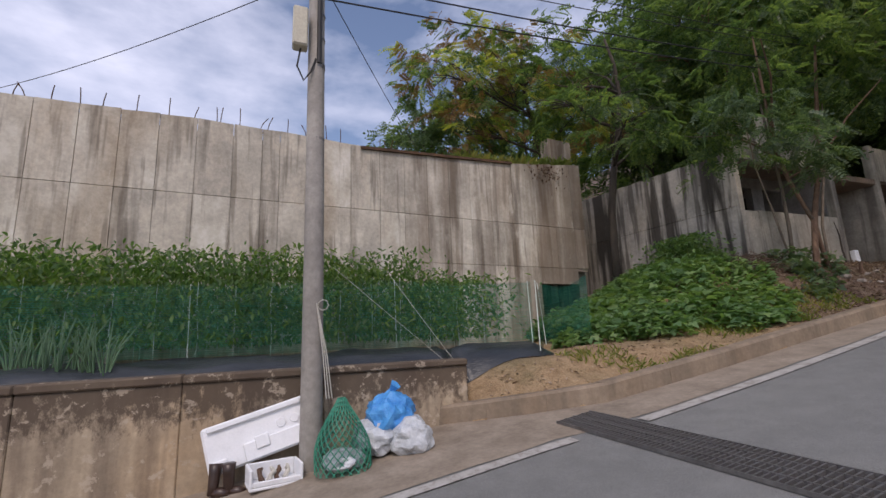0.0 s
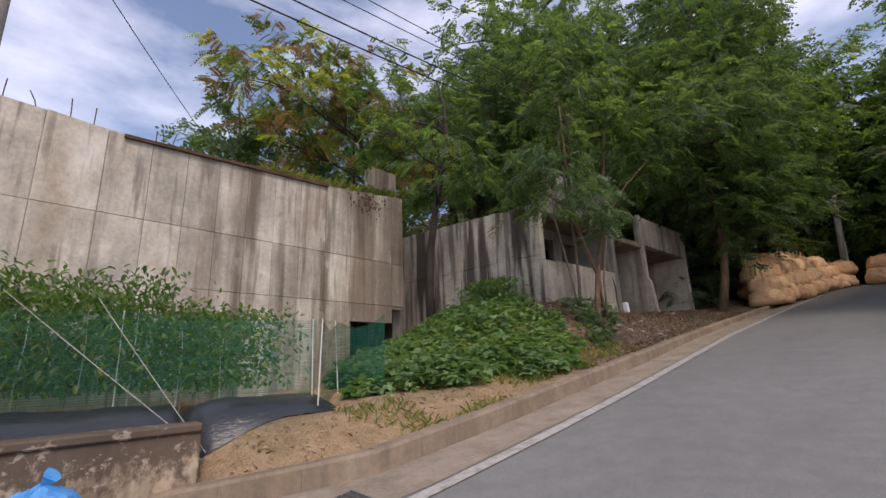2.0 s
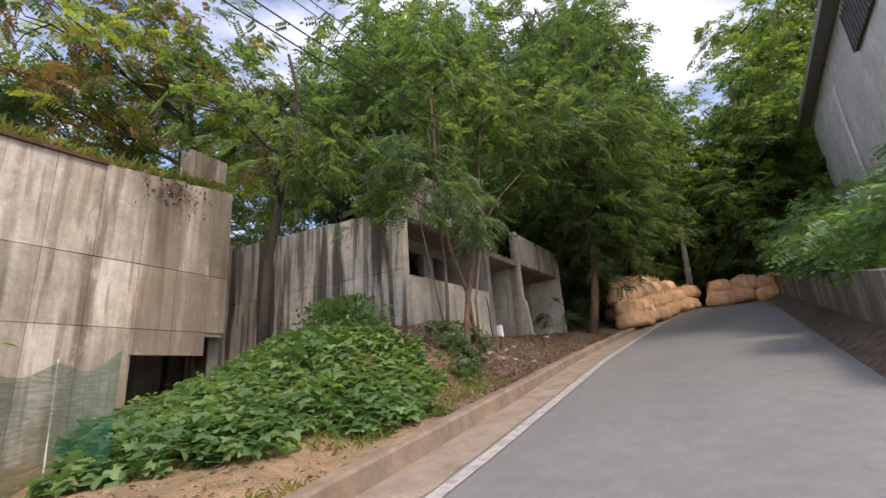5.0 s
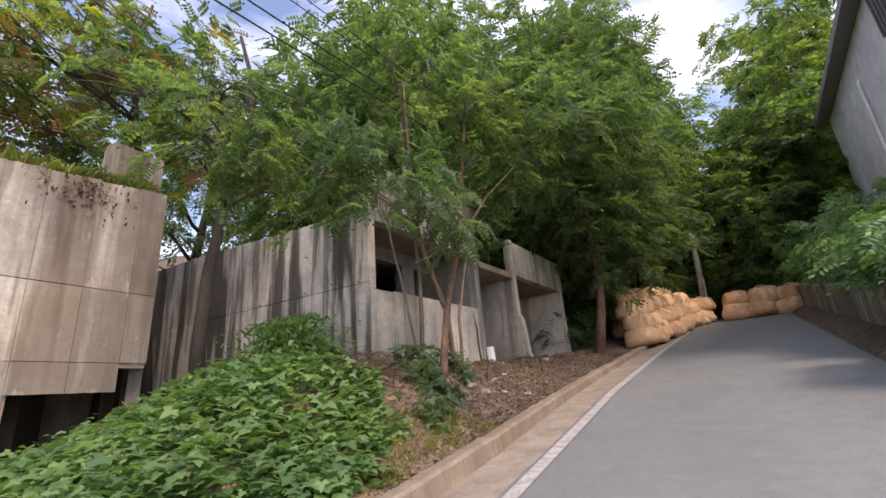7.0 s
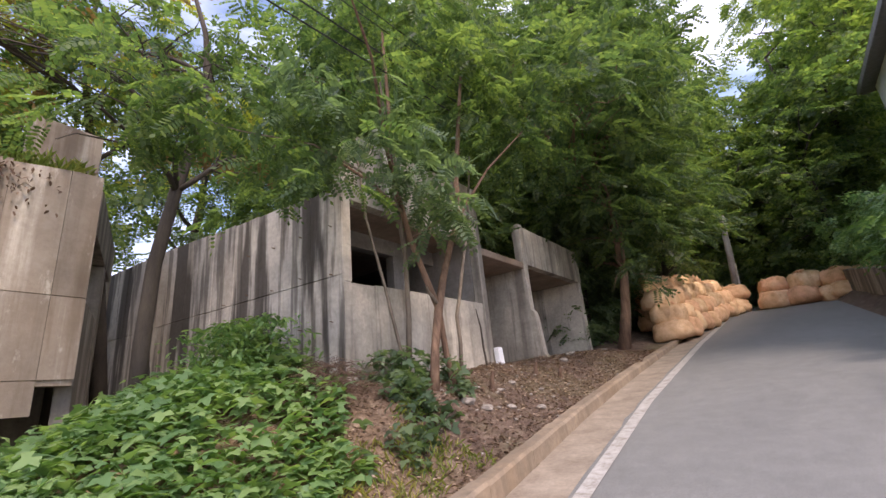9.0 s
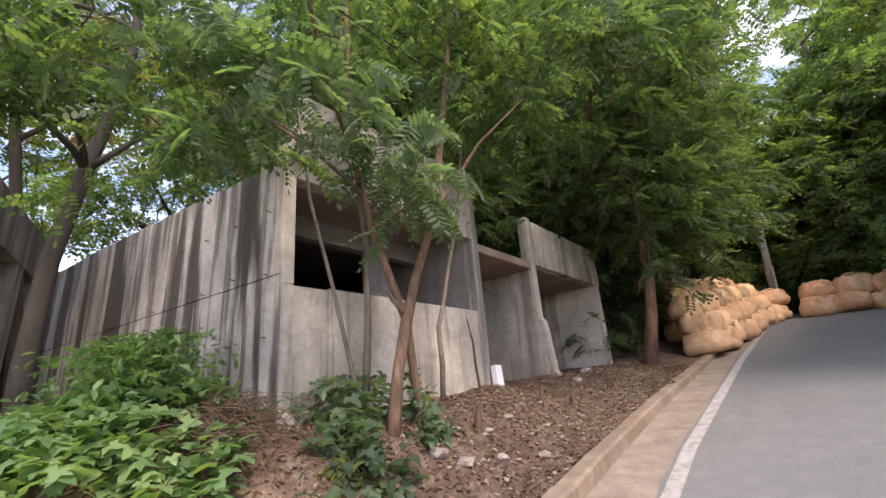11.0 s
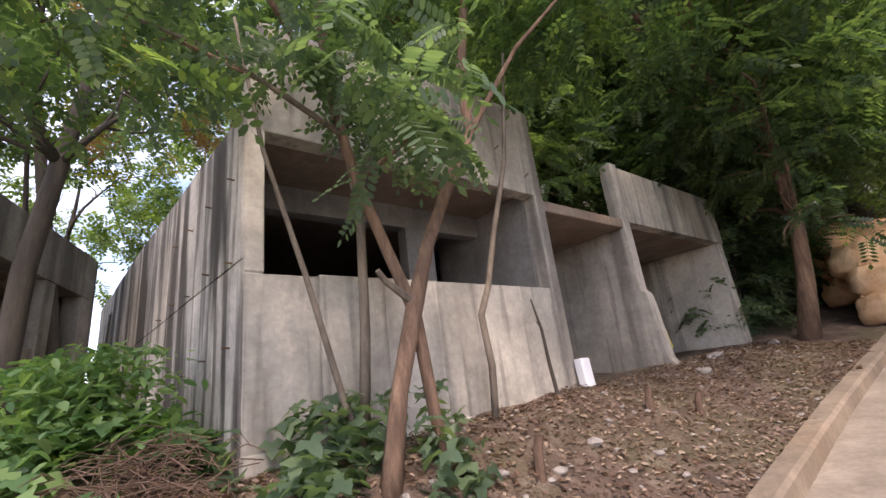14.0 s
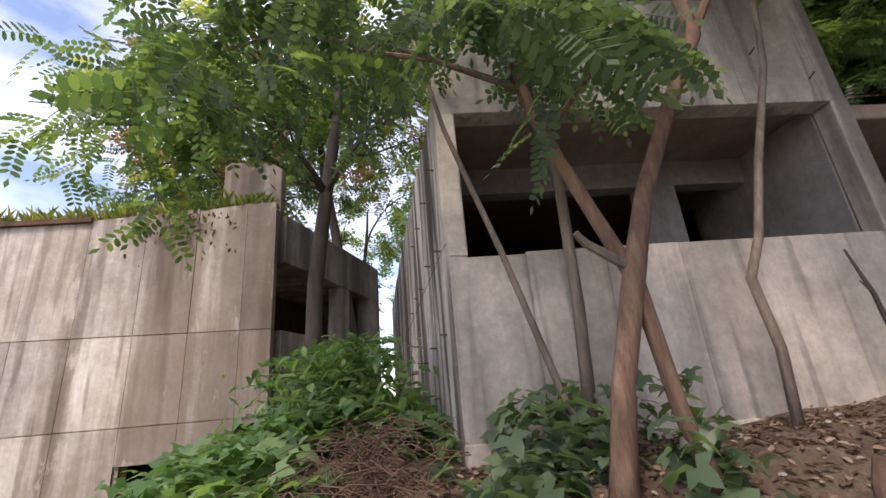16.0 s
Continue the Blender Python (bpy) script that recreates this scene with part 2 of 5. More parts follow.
GRASS = leaf_material("grass_blade", (0.12, 0.17, 0.04), (0.2, 0.25, 0.07), (0.32, 0.29, 0.1))
LITTER = leaf_material("dead_leaf", (0.08, 0.045, 0.032), (0.155, 0.095, 0.066), (0.36, 0.27, 0.2), 0.1)
STONE = plain("rubble_stone", (0.2, 0.175, 0.15), (0.34, 0.3, 0.26), 0.9, scale=4)
BAG = bag_material()
STEEL = plain("galvanised_steel", (0.16, 0.15, 0.145), (0.28, 0.27, 0.26), 0.5, 0.7)
RUST = plain("rusty_steel", (0.06, 0.035, 0.022), (0.14, 0.075, 0.04), 0.85, 0.2)
BLACK = plain("black_cable", (0.015, 0.015, 0.016), (0.03, 0.03, 0.03), 0.6)
# near-black stands in for the shade inside rooms, window and drain
DARK_VOID = plain("hollow_shade", (0.05, 0.045, 0.04), (0.09, 0.08, 0.07), 0.9)
MULCH = plain("black_mulch_film", (0.016, 0.02, 0.024), (0.04, 0.046, 0.052), 0.3, scale=3, size=(1, 0.3, 1), bumpy=0.9)
FOAM = plain("white_foam", (0.76, 0.77, 0.78), (0.84, 0.85, 0.86), 0.7)
BLUE = plain("blue_film", (0.03, 0.22, 0.62), (0.10, 0.40, 0.78), 0.25, scale=9, bumpy=1.0)
CLEAR = plain("clear_film", (0.42, 0.45, 0.47), (0.68, 0.71, 0.73), 0.2, scale=9, bumpy=1.0)
BOX_BEIGE = plain("beige_plastic", (0.5, 0.46, 0.36), (0.58, 0.54, 0.43), 0.6)
ROPE = plain("pale_rope", (0.42, 0.4, 0.34), (0.6, 0.57, 0.5), 0.9)
STAKE = plain("pale_stake", (0.5, 0.56, 0.5), (0.66, 0.7, 0.64), 0.5)
NETTING = plain("green_net", (0.02, 0.19, 0.12), (0.035, 0.27, 0.17), 0.6)
BOOT = plain("brown_rubber", (0.03, 0.018, 0.014), (0.07, 0.04, 0.03), 0.35)
YELLOW = plain("yellow_plastic", (0.55, 0.46, 0.03), (0.7, 0.6, 0.06), 0.5)
ROOF = plain("roof_sheet", (0.16, 0.155, 0.15), (0.24, 0.235, 0.23), 0.6)
TWIG = plain("dry_twig", (0.07, 0.04, 0.027), (0.17, 0.105, 0.068), 0.9)


def film_material(name, lo, hi):
    m, n, l, b = material(name, 0.6)
    b.inputs["Base Color"].default_value = (0.014, 0.16, 0.105, 1)
    clear = n.new("ShaderNodeBsdfTransparent")
    mix = n.new("ShaderNodeMixShader")
    weave = noise_node(n, l, 3, (1, 1, 14), 3)
    l.new(ramp(n, l, weave, [(0.35, G(lo)), (0.65, G(hi))]), mix.inputs["Fac"])
    l.new(clear.outputs["BSDF"], mix.inputs[1])
    l.new(b.outputs["BSDF"], mix.inputs[2])
    l.new(mix.outputs["Shader"], n["Material Output"].inputs["Surface"])
    return m


NET_FILM = film_material("net_film", 0.12, 0.32)
NET_DENSE = film_material("dense_net_film", 0.35, 0.6)


# ---- mesh helpers ----
class Shape:
    """Gathers vertices and faces for one mesh."""

    def __init__(self):
        self.v, self.f = [], []

    def box(self, a, b):
        (x0, y0, z0), (x1, y1, z1) = a, b
        k = len(self.v)
        self.v += [(x, y, z) for z in (z0, z1) for x, y in ((x0, y0), (x1, y0), (x1, y1), (x0, y1))]
        self.f += [tuple(k + i for i in q) for q in ((3, 2, 1, 0), (4, 5, 6, 7), (0, 1, 5, 4), (1, 2, 6, 5), (2, 3, 7, 6), (3, 0, 4, 7))]
        return self

    def tube(self, points, radii, seg=7, wobble=0.0, rng=random):
        pts = [Vector(p) for p in points]
        k = len(self.v)
        for i, p in enumerate(pts):
            t = (pts[min(i + 1, len(pts) - 1)] - pts[max(i - 1, 0)]).normalized()
            side = t.orthogonal().normalized() if abs(t.z) > 0.9 else t.cross(Vector((0, 0, 1))).normalized()
            if abs(t.z) > 0.9:
                side = (Vector((1, 0, 0)) - t * t.x).normalized()
            up = side.cross(t)
            for s in range(seg):
                a = 2 * math.pi * s / seg
                r = radii[i] * (1 + wobble * (rng.random() - 0.5))
                self.v.append(tuple(p + side * (math.cos(a) * r) + up * (math.sin(a) * r)))
        for i in range(len(pts) - 1):
            for s in range(seg):
                a, b = k + i * seg + s, k + i * seg + (s + 1) % seg
                self.f.append((a, b, b + seg, a + seg))
        self.f.append(tuple(k + s for s in reversed(range(seg))))
        self.f.append(tuple(k + (len(pts) - 1) * seg + s for s in range(seg)))
        return self

    def grid(self, us, vs, fn):
        k, w = len(self.v), len(vs)
        self.v += [fn(u, v) for u in us for v in vs]
        self.f += [(k + i * w + j, k + (i + 1) * w + j, k + (i + 1) * w + j + 1, k + i * w + j + 1) for i in range(len(us) - 1) for j in range(w - 1)]
        return self

    def mesh(self, name, smooth=False, bevel=0.0):
        me = bpy.data.meshes.new(name)
        me.from_pydata(self.v, [], self.f)
        if bevel:
            bm = bmesh.new()
            bm.from_mesh(me)
            bmesh.ops.recalc_face_normals(bm, faces=bm.faces)
            bmesh.ops.bevel(bm, geom=bm.edges, offset=bevel, segments=1, affect="EDGES")
            bm.to_mesh(me)
            bm.free()
        if smooth:
            me.polygons.foreach_set("use_smooth", [True] * len(me.polygons))
        return me


def part(name, shape, mat, parent=None, label="", smooth=False, bevel=0.0):
    me = shape if isinstance(shape, bpy.types.Mesh) else shape.mesh(name, smooth, bevel)
    if not me.materials:
        me.materials.append(mat)
    ob = new(name, me)
    ob.parent = parent
    if label:
        ob["label"] = label
    return ob


def thing(name, label, category, group="", kind="", at=None):
    ob = new(name)
    if at is not None:
        ob.matrix_basis = at
    return tagged(ob, label, category, group, kind)


def smooth(a, b, x):
    t = min(1.0, max(0.0, (x - a) / (b - a)))
    return t * t * (3 - 2 * t)


def along(x, knots):
    return float(np.interp(x, [k[0] for k in knots], [k[1] for k in knots]))


# ---- the lie of the land ----
def road_z(y):
    return 0.145 * min(max(y, -25.0), 60.0)


KERB_X = [(1.35, -5.42), (2.2, -4.80), (3.2, -4.22), (5, -4.16), (9, -4.26), (12, -4.47), (15, -4.55), (22, -4.5), (34, -4.4)]
BANK_Z = [(-30, 0.9), (1.5, 0.95), (3.5, 0.97), (5.2, 1.12), (7.0, 1.62), (9.0, 2.35), (10.5, 2.52), (13.5, 2.74), (19, 3.02), (24, 3.9), (40, 6.4), (60, 9.2)]


def ground_z(x, y):
    r = road_z(y)
    kx = along(y, KERB_X) if y > 1.96 else -5.45
    if x > kx - 0.1:
        z = r - 0.06
        if y > 8.5 and x > 0.7:
            z += smooth(8.5, 9.5, y) * (1.0 + 0.45 * min(6.0, x - 0.7)) * smooth(0.65, 0.75, x)
        return z + smooth(36, 75, y) * 14.0
    bank = along(y, BANK_Z)
    low = r + along(y, [(8, 0.17), (11, 0.13), (20, 0.09)]) if y > 1.9 else 0.95
    s = smooth(0.0, along(y, [(4, 1.1), (7, 1.9)]) + 0.3 * math.sin(y), kx - 0.1 - x)
    z = low + (bank - low) * s
    z += 0.42 * smooth(1.2, 3.0, kx - x) * math.exp(-((y - 7.9) / 1.6) ** 2) * (1 - smooth(-8.2, -9.4, x) * 0.9)
    if y > 13.5:
        z += smooth(-9.5, -13, x) * 2.2
    z += smooth(-17, -45, x) * 11.0 * smooth(6, 25, y) + smooth(36, 75, y) * 14.0
    z += 0.05 * noise.noise((x * 1.3, y * 1.3, 0)) + 0.02 * noise.noise((x * 5, y * 5, 3))
    return z


def spread(lo, hi, fine_lo, fine_hi, step, coarse):
    a = list(np.arange(lo, fine_lo, coarse)) + list(np.arange(fine_lo, fine_hi, step)) + list(np.arange(fine_hi, hi + coarse, coarse))
    return [float(v) for v in a]


gx = [-1500.0, -400.0, -150.0] + spread(-80, 60, -10, -4, 0.15, 4) + [150.0, 400.0, 1500.0]
gy = [-1500.0, -400.0, -150.0] + spread(-80, 90, -4, 22, 0.2, 4) + [150.0, 400.0, 1500.0]
tagged(part("ground", Shape().grid(gx, gy, lambda x, y: (x, y, ground_z(x, y))), SOIL, smooth=True), "sandy brown soil bank with dead leaves", "ground", kind="structure")

# road with its junction mouth at the lower end
ry = [-25 + 0.5 * i for i in range(122)]
road = Shape()
road.grid([-4.6, -3.4, -2, -0.6, 0.62], ry, lambda x, y: (max(x, along(y, KERB_X) + 0.0 if y > 1.35 else -5.4) if x < -4 else x, y, road_z(y)))
road.grid([0.62, 3, 8, 14], [-25 + 0.5 * i for i in range(67)], lambda x, y: (x, y, road_z(y)))
tagged(part("road", road, ASPHALT, smooth=True), "worn grey asphalt road climbing the hill", "road", kind="structure")


def strip(name, xa, xb, y0, y1, lift, mat, label, step=0.4, ragged=0.0):
    n = max(2, int((y1 - y0) / step))
    ys = [y0 + (y1 - y0) * i / n for i in range(n + 1)]
    s = Shape().grid([0, 1], ys, lambda u, y: ((xa(y) if u == 0 else xb(y)) + ragged * noise.noise((y * 2.2, u * 7, 1)), y, road_z(y) + lift))
    return tagged(part(name, s, mat), label, "road marking" if mat is PAINT else "gutter", kind="structure")


edge = lambda y: along(y, [(-10, -3.62), (2, -3.58), (3, -3.46), (5, -3.47), (7, -3.54), (9, -3.66), (11, -3.78), (13, -3.9), (20, -3.95), (28, -3.8)])
strip("gutter", lambda y: along(y, KERB_X) - 0.02 if y > 1.35 else -5.38, lambda y: edge(y) - 0.05, -12, 29, 0.006, SAND, "sandy concrete gutter beside the kerb", ragged=0.05)
strip("road_line", lambda y: edge(y), lambda y: edge(y) + 0.15, -12, 2.2, 0.012, PAINT, "worn white edge line on the asphalt")
strip("road_line", lambda y: edge(y), lambda y: edge(y) + 0.15, 2.95, 29, 0.012, PAINT, "worn white edge line on the asphalt")
strip("road_line", lambda y: 0.12, lambda y: 0.24, 12, 31, 0.012, PAINT, "worn white edge line on the asphalt")
strip("gutter", lambda y: 0.26, lambda y: 0.6, 9, 31, 0.006, SAND, "sandy concrete gutter beside the kerb", ragged=0.03)

# kerb stones
kerb = thing("kerb", "weathered concrete kerb along the road", "kerb", kind="structure")
ky, stations = 1.38, []
while ky < 21.5:
    stations.append(ky)
    ky += 0.62 if ky < 3.1 else 1.0
for a, b in zip(stations, stations[1:]):
    pa, pb = Vector((along(a, KERB_X), a, road_z(a))), Vector((along(b, KERB_X), b, road_z(b)))
    d = (pb - pa).normalized()
    side = Vector((-d.y, d.x, 0)).normalized()
    pa, pb = pa + d * 0.0015, pb - d * 0.0015
    h, w = along(a, [(8, 0.225), (11, 0.18), (20, 0.13)]), 0.19
    s = Shape()
    prof = [(0, -0.08), (0.012, h - 0.03), (0.04, h), (w, h), (w, -0.08)]
    for p in (pa, pb):
        s.v += [tuple(p + side * u + Vector((0, 0, z + 0.006 * noise.noise((p.y * 3, u * 9, 5))))) for u, z in prof]
    s.f = [(i, i + 1, i + 6, i + 5) for i in range(4)] + [(4, 0, 5, 9), (4, 3, 2, 1, 0), (5, 6, 7, 8, 9)]
    part("kerb_stone", s, KERB_MAT, kerb)

# drain grating across the road
grate = thing("drain_grate", "long dark steel drain grating set across the road", "drain grate")
zr = lambda y, l: road_z(y) + l
g0, g1, gxa, gxb = 2.4, 2.84, -4.05, 1.6
# flat near-black sheet painted as the shade below the bars
part("channel_shade", Shape().grid([gxa, gxb], [g0, g1], lambda x, y: (x, y, zr(y, 0.008))), DARK_VOID, grate)
bar = Shape().box((0, -0.006, 0), (gxb - gxa, 0.006, 0.03)).mesh("bearing_bar")
for i in range(5):
    y = g0 + (g1 - g0) * i / 4
    ob = part("bearing_bar", bar, STEEL, grate)
    ob.matrix_basis = pose(gxa, y, zr(y, 0.006))
cross = Shape().box((-0.006, 0, 0), (0.006, g1 - g0, 0.022)).mesh("cross_bar")
for i in range(118):
    ob = part("cross_bar", cross, STEEL, grate)
    ob.matrix_basis = pose(gxa + 0.02 + i * 0.0475, g0, zr(g0, 0.01), math.degrees(math.atan(0.145)))

# ---- building with the long stained wall ----
AT_A = pose(-8.94, 1.49, 0, 0, 0, 95.95)
wall_a = thing("wall_west", "long stained bare concrete wall of an unfinished building", "wall", kind="structure", at=AT_A)
top_a = lambda u: along(u, [(-9, 5.3), (-6.2, 5.4), (-3.7, 5.5), (-1.9, 5.52), (0, 5.44), (4, 5.66), (6.1, 5.93)])
s = Shape()
for a, b, lo in ((-9.0, -1.9, 0.7), (-1.9, 4.45, 0.7)):
    s.box((a, 0.03, lo), (b, 0.25, min(top_a(a), top_a(b)) - 0.03))
s.box((4.45, 0.03, 2.52), (5.7, 0.25, 5.65)).box((5.7, 0.03, 2.86), (6.08, 0.25, 5.8))
part("wall_core", s, CONCRETE_A, wall_a)
cols = [-9.0, -8.1, -7.2, -6.5, -5.78, -5.18, -4.6, -4.02, -3.42, -2.8, -2.28, -1.95, -1.3, -0.5, 0.15, 0.73, 1.3, 1.87, 2.45, 3.05, 3.7, 4.4, 5.05, 5.69, 6.09]
for k, (a, b) in enumerate(zip(cols, cols[1:])):
    rows = [0.7, 2.93, 4.03, 5.1]
    if a > 4.39:
        rows[0] = 2.5 if a < 5.6 else 2.84
    for j in range(3):
        lo, hi = rows[j] + 0.006, (rows[j + 1] - 0.006 if j < 2 else None)
        if hi is not None and hi - lo < 0.12:
            continue
        za, zb = (hi, hi) if hi else (top_a(a) + 0.02 * random.uniform(-1, 1), top_a(b) + 0.02 * random.uniform(-1, 1))
        out = random.uniform(-0.004, 0.004)
        if -2.0 < a < -1.4:
            out += 0.012
        p = Shape()
        e = 0.005 if a < 1.5 else 0.003
        p.v = [(a + e, out, lo), (b - e, out, lo), (b - e, out, zb), (a + e, out, za), (a + e, 0.03, lo), (b - e, 0.03, lo), (b - e, 0.24, zb), (a + e, 0.24, za), (b - e, 0.03, zb), (a + e, 0.03, za)]
        p.f = [(0, 1, 2, 3), (1, 0, 4, 5), (0, 3, 9, 4), (2, 1, 5, 8), (3, 2, 6, 7)]
        part("panel", p, CONCRETE_A, wall_a)
part("ledge", Shape().box((0.0, -0.06, 5.40), (4.0, 0.0, 5.46)), RUST, wall_a, "rusty steel angle along the wall top").matrix_basis = pose(0, 0, 0, 0, -3.0, 0)
part("corner_pier", Shape().box((5.25, 0.26, 5.4), (6.1, 0.6, 6.72)), CONCRETE_A, wall_a, bevel=0.015)
# open flank of the same building, seen from the gap
AT_FLANK = AT_A @ pose(6.08, 0, 0, 0, 0, -26) @ pose(-6.08, 0, 0)
flank = thing("wall_flank", "open concrete flank with dark unfinished rooms", "wall", kind="structure", at=AT_FLANK)
rooms = thing("wall_rooms", "inner walls of the unfinished building, coloured near-black for room shade", "wall", kind="structure", at=AT_A)
# flank parts in a darker concrete than the front wall
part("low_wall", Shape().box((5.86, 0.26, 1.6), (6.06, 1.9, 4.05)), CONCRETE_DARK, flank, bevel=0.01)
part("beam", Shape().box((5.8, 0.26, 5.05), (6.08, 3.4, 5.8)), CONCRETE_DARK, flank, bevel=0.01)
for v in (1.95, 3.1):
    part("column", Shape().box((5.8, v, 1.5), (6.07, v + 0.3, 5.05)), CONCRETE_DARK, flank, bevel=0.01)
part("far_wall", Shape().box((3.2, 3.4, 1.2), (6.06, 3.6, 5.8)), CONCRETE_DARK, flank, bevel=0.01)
# back and cross wall carry the rooms' shade in their colour
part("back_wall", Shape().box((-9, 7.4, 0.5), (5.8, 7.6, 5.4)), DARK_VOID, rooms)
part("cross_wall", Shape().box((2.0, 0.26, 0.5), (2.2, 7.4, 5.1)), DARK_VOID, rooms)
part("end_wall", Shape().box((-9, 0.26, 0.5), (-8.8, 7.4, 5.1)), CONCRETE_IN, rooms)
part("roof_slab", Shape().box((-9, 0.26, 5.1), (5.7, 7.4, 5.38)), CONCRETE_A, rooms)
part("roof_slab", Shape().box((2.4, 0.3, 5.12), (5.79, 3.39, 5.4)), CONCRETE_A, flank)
# added wall closing the view, with room shade as its colour
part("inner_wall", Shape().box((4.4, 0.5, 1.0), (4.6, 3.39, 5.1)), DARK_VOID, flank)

rebar_at = [(-6.1, 0.3, 12), (-5.9, 0.3, -28), (-5.6, 0.34, 3), (-5.2, 0.36, -5), (-4.9, 0.33, 6), (-4.4, 0.38, 2), (-3.9, 0.4, 0), (-3.5, 0.3, 14), (-3.1, 0.36, -3), (-3.05, 0.38, 6), (-2.7, 0.42, 0), (-2.35, 0.3, 30), (-2.2, 0.34, 18), (-1.8, 0.36, 2), (-1.4, 0.3, -22), (-1.0, 0.4, -3), (-0.7, 0.38, 1), (0.2, 0.32, 2), (0.33, 0.3, -4), (0.45, 0.35, 12), (-7, 0.34, 5), (-7.8, 0.32, -8)]
for u, h, lean in rebar_at:
    d = math.tan(radians(lean)) * h
    bar_ob = tagged(part("rebar", Shape().tube([(0, 0, -0.05), (d * 0.4, 0, h * 0.5), (d, 0.02, h)], [0.009] * 3, 5), RUST), "rusty reinforcing bar sticking out of the wall top", "rebar", "bars on the wall")
    bar_ob.matrix_basis = AT_A @ pose(u, 0.12, top_a(u))

# ---- unfinished concrete house beside the road ----
house = thing("concrete_house", "abandoned unfinished grey concrete house shell", "building")
FX = -6.69


def slab(name, a, b, mat=CONCRETE_B, parent=house, bevel=0.012, label=""):
    return part(name, Shape().box(a, b), mat, parent, label, bevel=bevel)


ys = [9.745, 10.35, 10.98, 11.6, 12.22, 12.85, 13.415]
for a, b in zip(ys, ys[1:]):
    o = random.uniform(-0.003, 0.003)
    slab("parapet_panel", (FX - 0.2, a + 0.001, 2.0), (FX + o, b - 0.001, 3.95 + random.uniform(-0.015, 0.015)), bevel=0.007)
part("wall_footing", Shape().box((FX - 0.2, 9.74, 1.7), (FX + 0.03, 13.5, 2.62)), CONCRETE_B, house, bevel=0.01)
slab("corner_post", (FX - 0.22, 9.742, 3.95), (FX, 9.9, 5.27))
slab("end_post", (FX - 0.2, 13.42, 1.9), (FX + 0.005, 13.6, 5.27))
for k, (a, b) in enumerate(zip([9.742, 10.7, 11.65, 12.6], [10.7, 11.65, 12.6, 13.58])):
    za = 6.42 + 0.045 * k
    slab("upper_wall", (FX - 0.2, a + 0.001, 5.25), (FX + random.uniform(0.0, 0.006), b - 0.001, za + random.uniform(0, 0.04)), bevel=0.006)
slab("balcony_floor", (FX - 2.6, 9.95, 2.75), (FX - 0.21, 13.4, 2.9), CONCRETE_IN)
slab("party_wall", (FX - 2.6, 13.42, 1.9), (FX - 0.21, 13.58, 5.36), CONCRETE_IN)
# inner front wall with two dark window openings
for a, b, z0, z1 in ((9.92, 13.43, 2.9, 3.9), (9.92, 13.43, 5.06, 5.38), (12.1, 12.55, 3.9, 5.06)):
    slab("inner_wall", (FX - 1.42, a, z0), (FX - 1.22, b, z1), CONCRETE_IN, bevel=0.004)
# room shade painted into the near-black back, floor and divider
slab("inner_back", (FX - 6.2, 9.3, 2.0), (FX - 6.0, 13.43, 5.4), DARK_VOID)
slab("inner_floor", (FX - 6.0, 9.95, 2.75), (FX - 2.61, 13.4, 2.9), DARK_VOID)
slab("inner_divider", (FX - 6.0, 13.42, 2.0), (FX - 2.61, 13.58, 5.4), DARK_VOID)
# long flank wall in two lifts of formwork panels, a little out of square
swing = pose(FX, 9.74, 0, 0, 0, 5) @ pose(-FX, -9.74, 0)


def SWING(ob):
    ob.matrix_basis = swing
    return ob


sx = [FX - 0.002, -7.35, -8.0, -8.65, -9.3, -9.95, -10.6, -11.25, -11.9, -12.55, -13.2, -13.85, -14.5]
for a, b in zip(sx, sx[1:]):
    for z0, z1 in ((1.6, 4.045), (4.055, min(5.62, 5.4 + 0.04 * (FX - b)))):
        SWING(slab("flank_panel", (b + 0.004, 9.72 + random.uniform(-0.004, 0.004), z0), (a - 0.004, 9.9, z1), CONCRETE_SIDE, bevel=0.005))
SWING(slab("flank_far", (-16.8, 9.74, 1.6), (-15.3, 9.9, 5.7), CONCRETE_SIDE))
SWING(slab("flank_sill", (-15.3, 9.74, 1.6), (-14.5, 9.9, 3.9), CONCRETE_SIDE))
SWING(slab("flank_lintel", (-15.3, 9.74, 5.25), (-14.5, 9.9, 5.65), CONCRETE_SIDE))
slab("roof", (-16.6, 9.95, 5.37), (FX - 0.21, 13.55, 5.52), SOFFIT)
SWING(slab("roof_edge", (-16.6, 9.91, 5.375), (FX - 0.6, 11.2, 5.525), CONCRETE_IN))
# near-black too, the shade of the rooms as wall colour
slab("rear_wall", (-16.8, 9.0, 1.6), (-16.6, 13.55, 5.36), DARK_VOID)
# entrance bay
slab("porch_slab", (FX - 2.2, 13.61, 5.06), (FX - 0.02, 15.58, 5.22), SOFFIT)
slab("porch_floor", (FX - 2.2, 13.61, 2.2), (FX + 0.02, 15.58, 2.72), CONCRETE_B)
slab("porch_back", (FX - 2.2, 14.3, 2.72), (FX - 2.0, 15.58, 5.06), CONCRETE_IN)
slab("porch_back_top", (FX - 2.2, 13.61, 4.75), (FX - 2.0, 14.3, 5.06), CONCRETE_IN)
# near-black slab behind the porch opening, painted as its shade
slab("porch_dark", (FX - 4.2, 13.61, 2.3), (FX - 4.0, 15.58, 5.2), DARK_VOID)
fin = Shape()
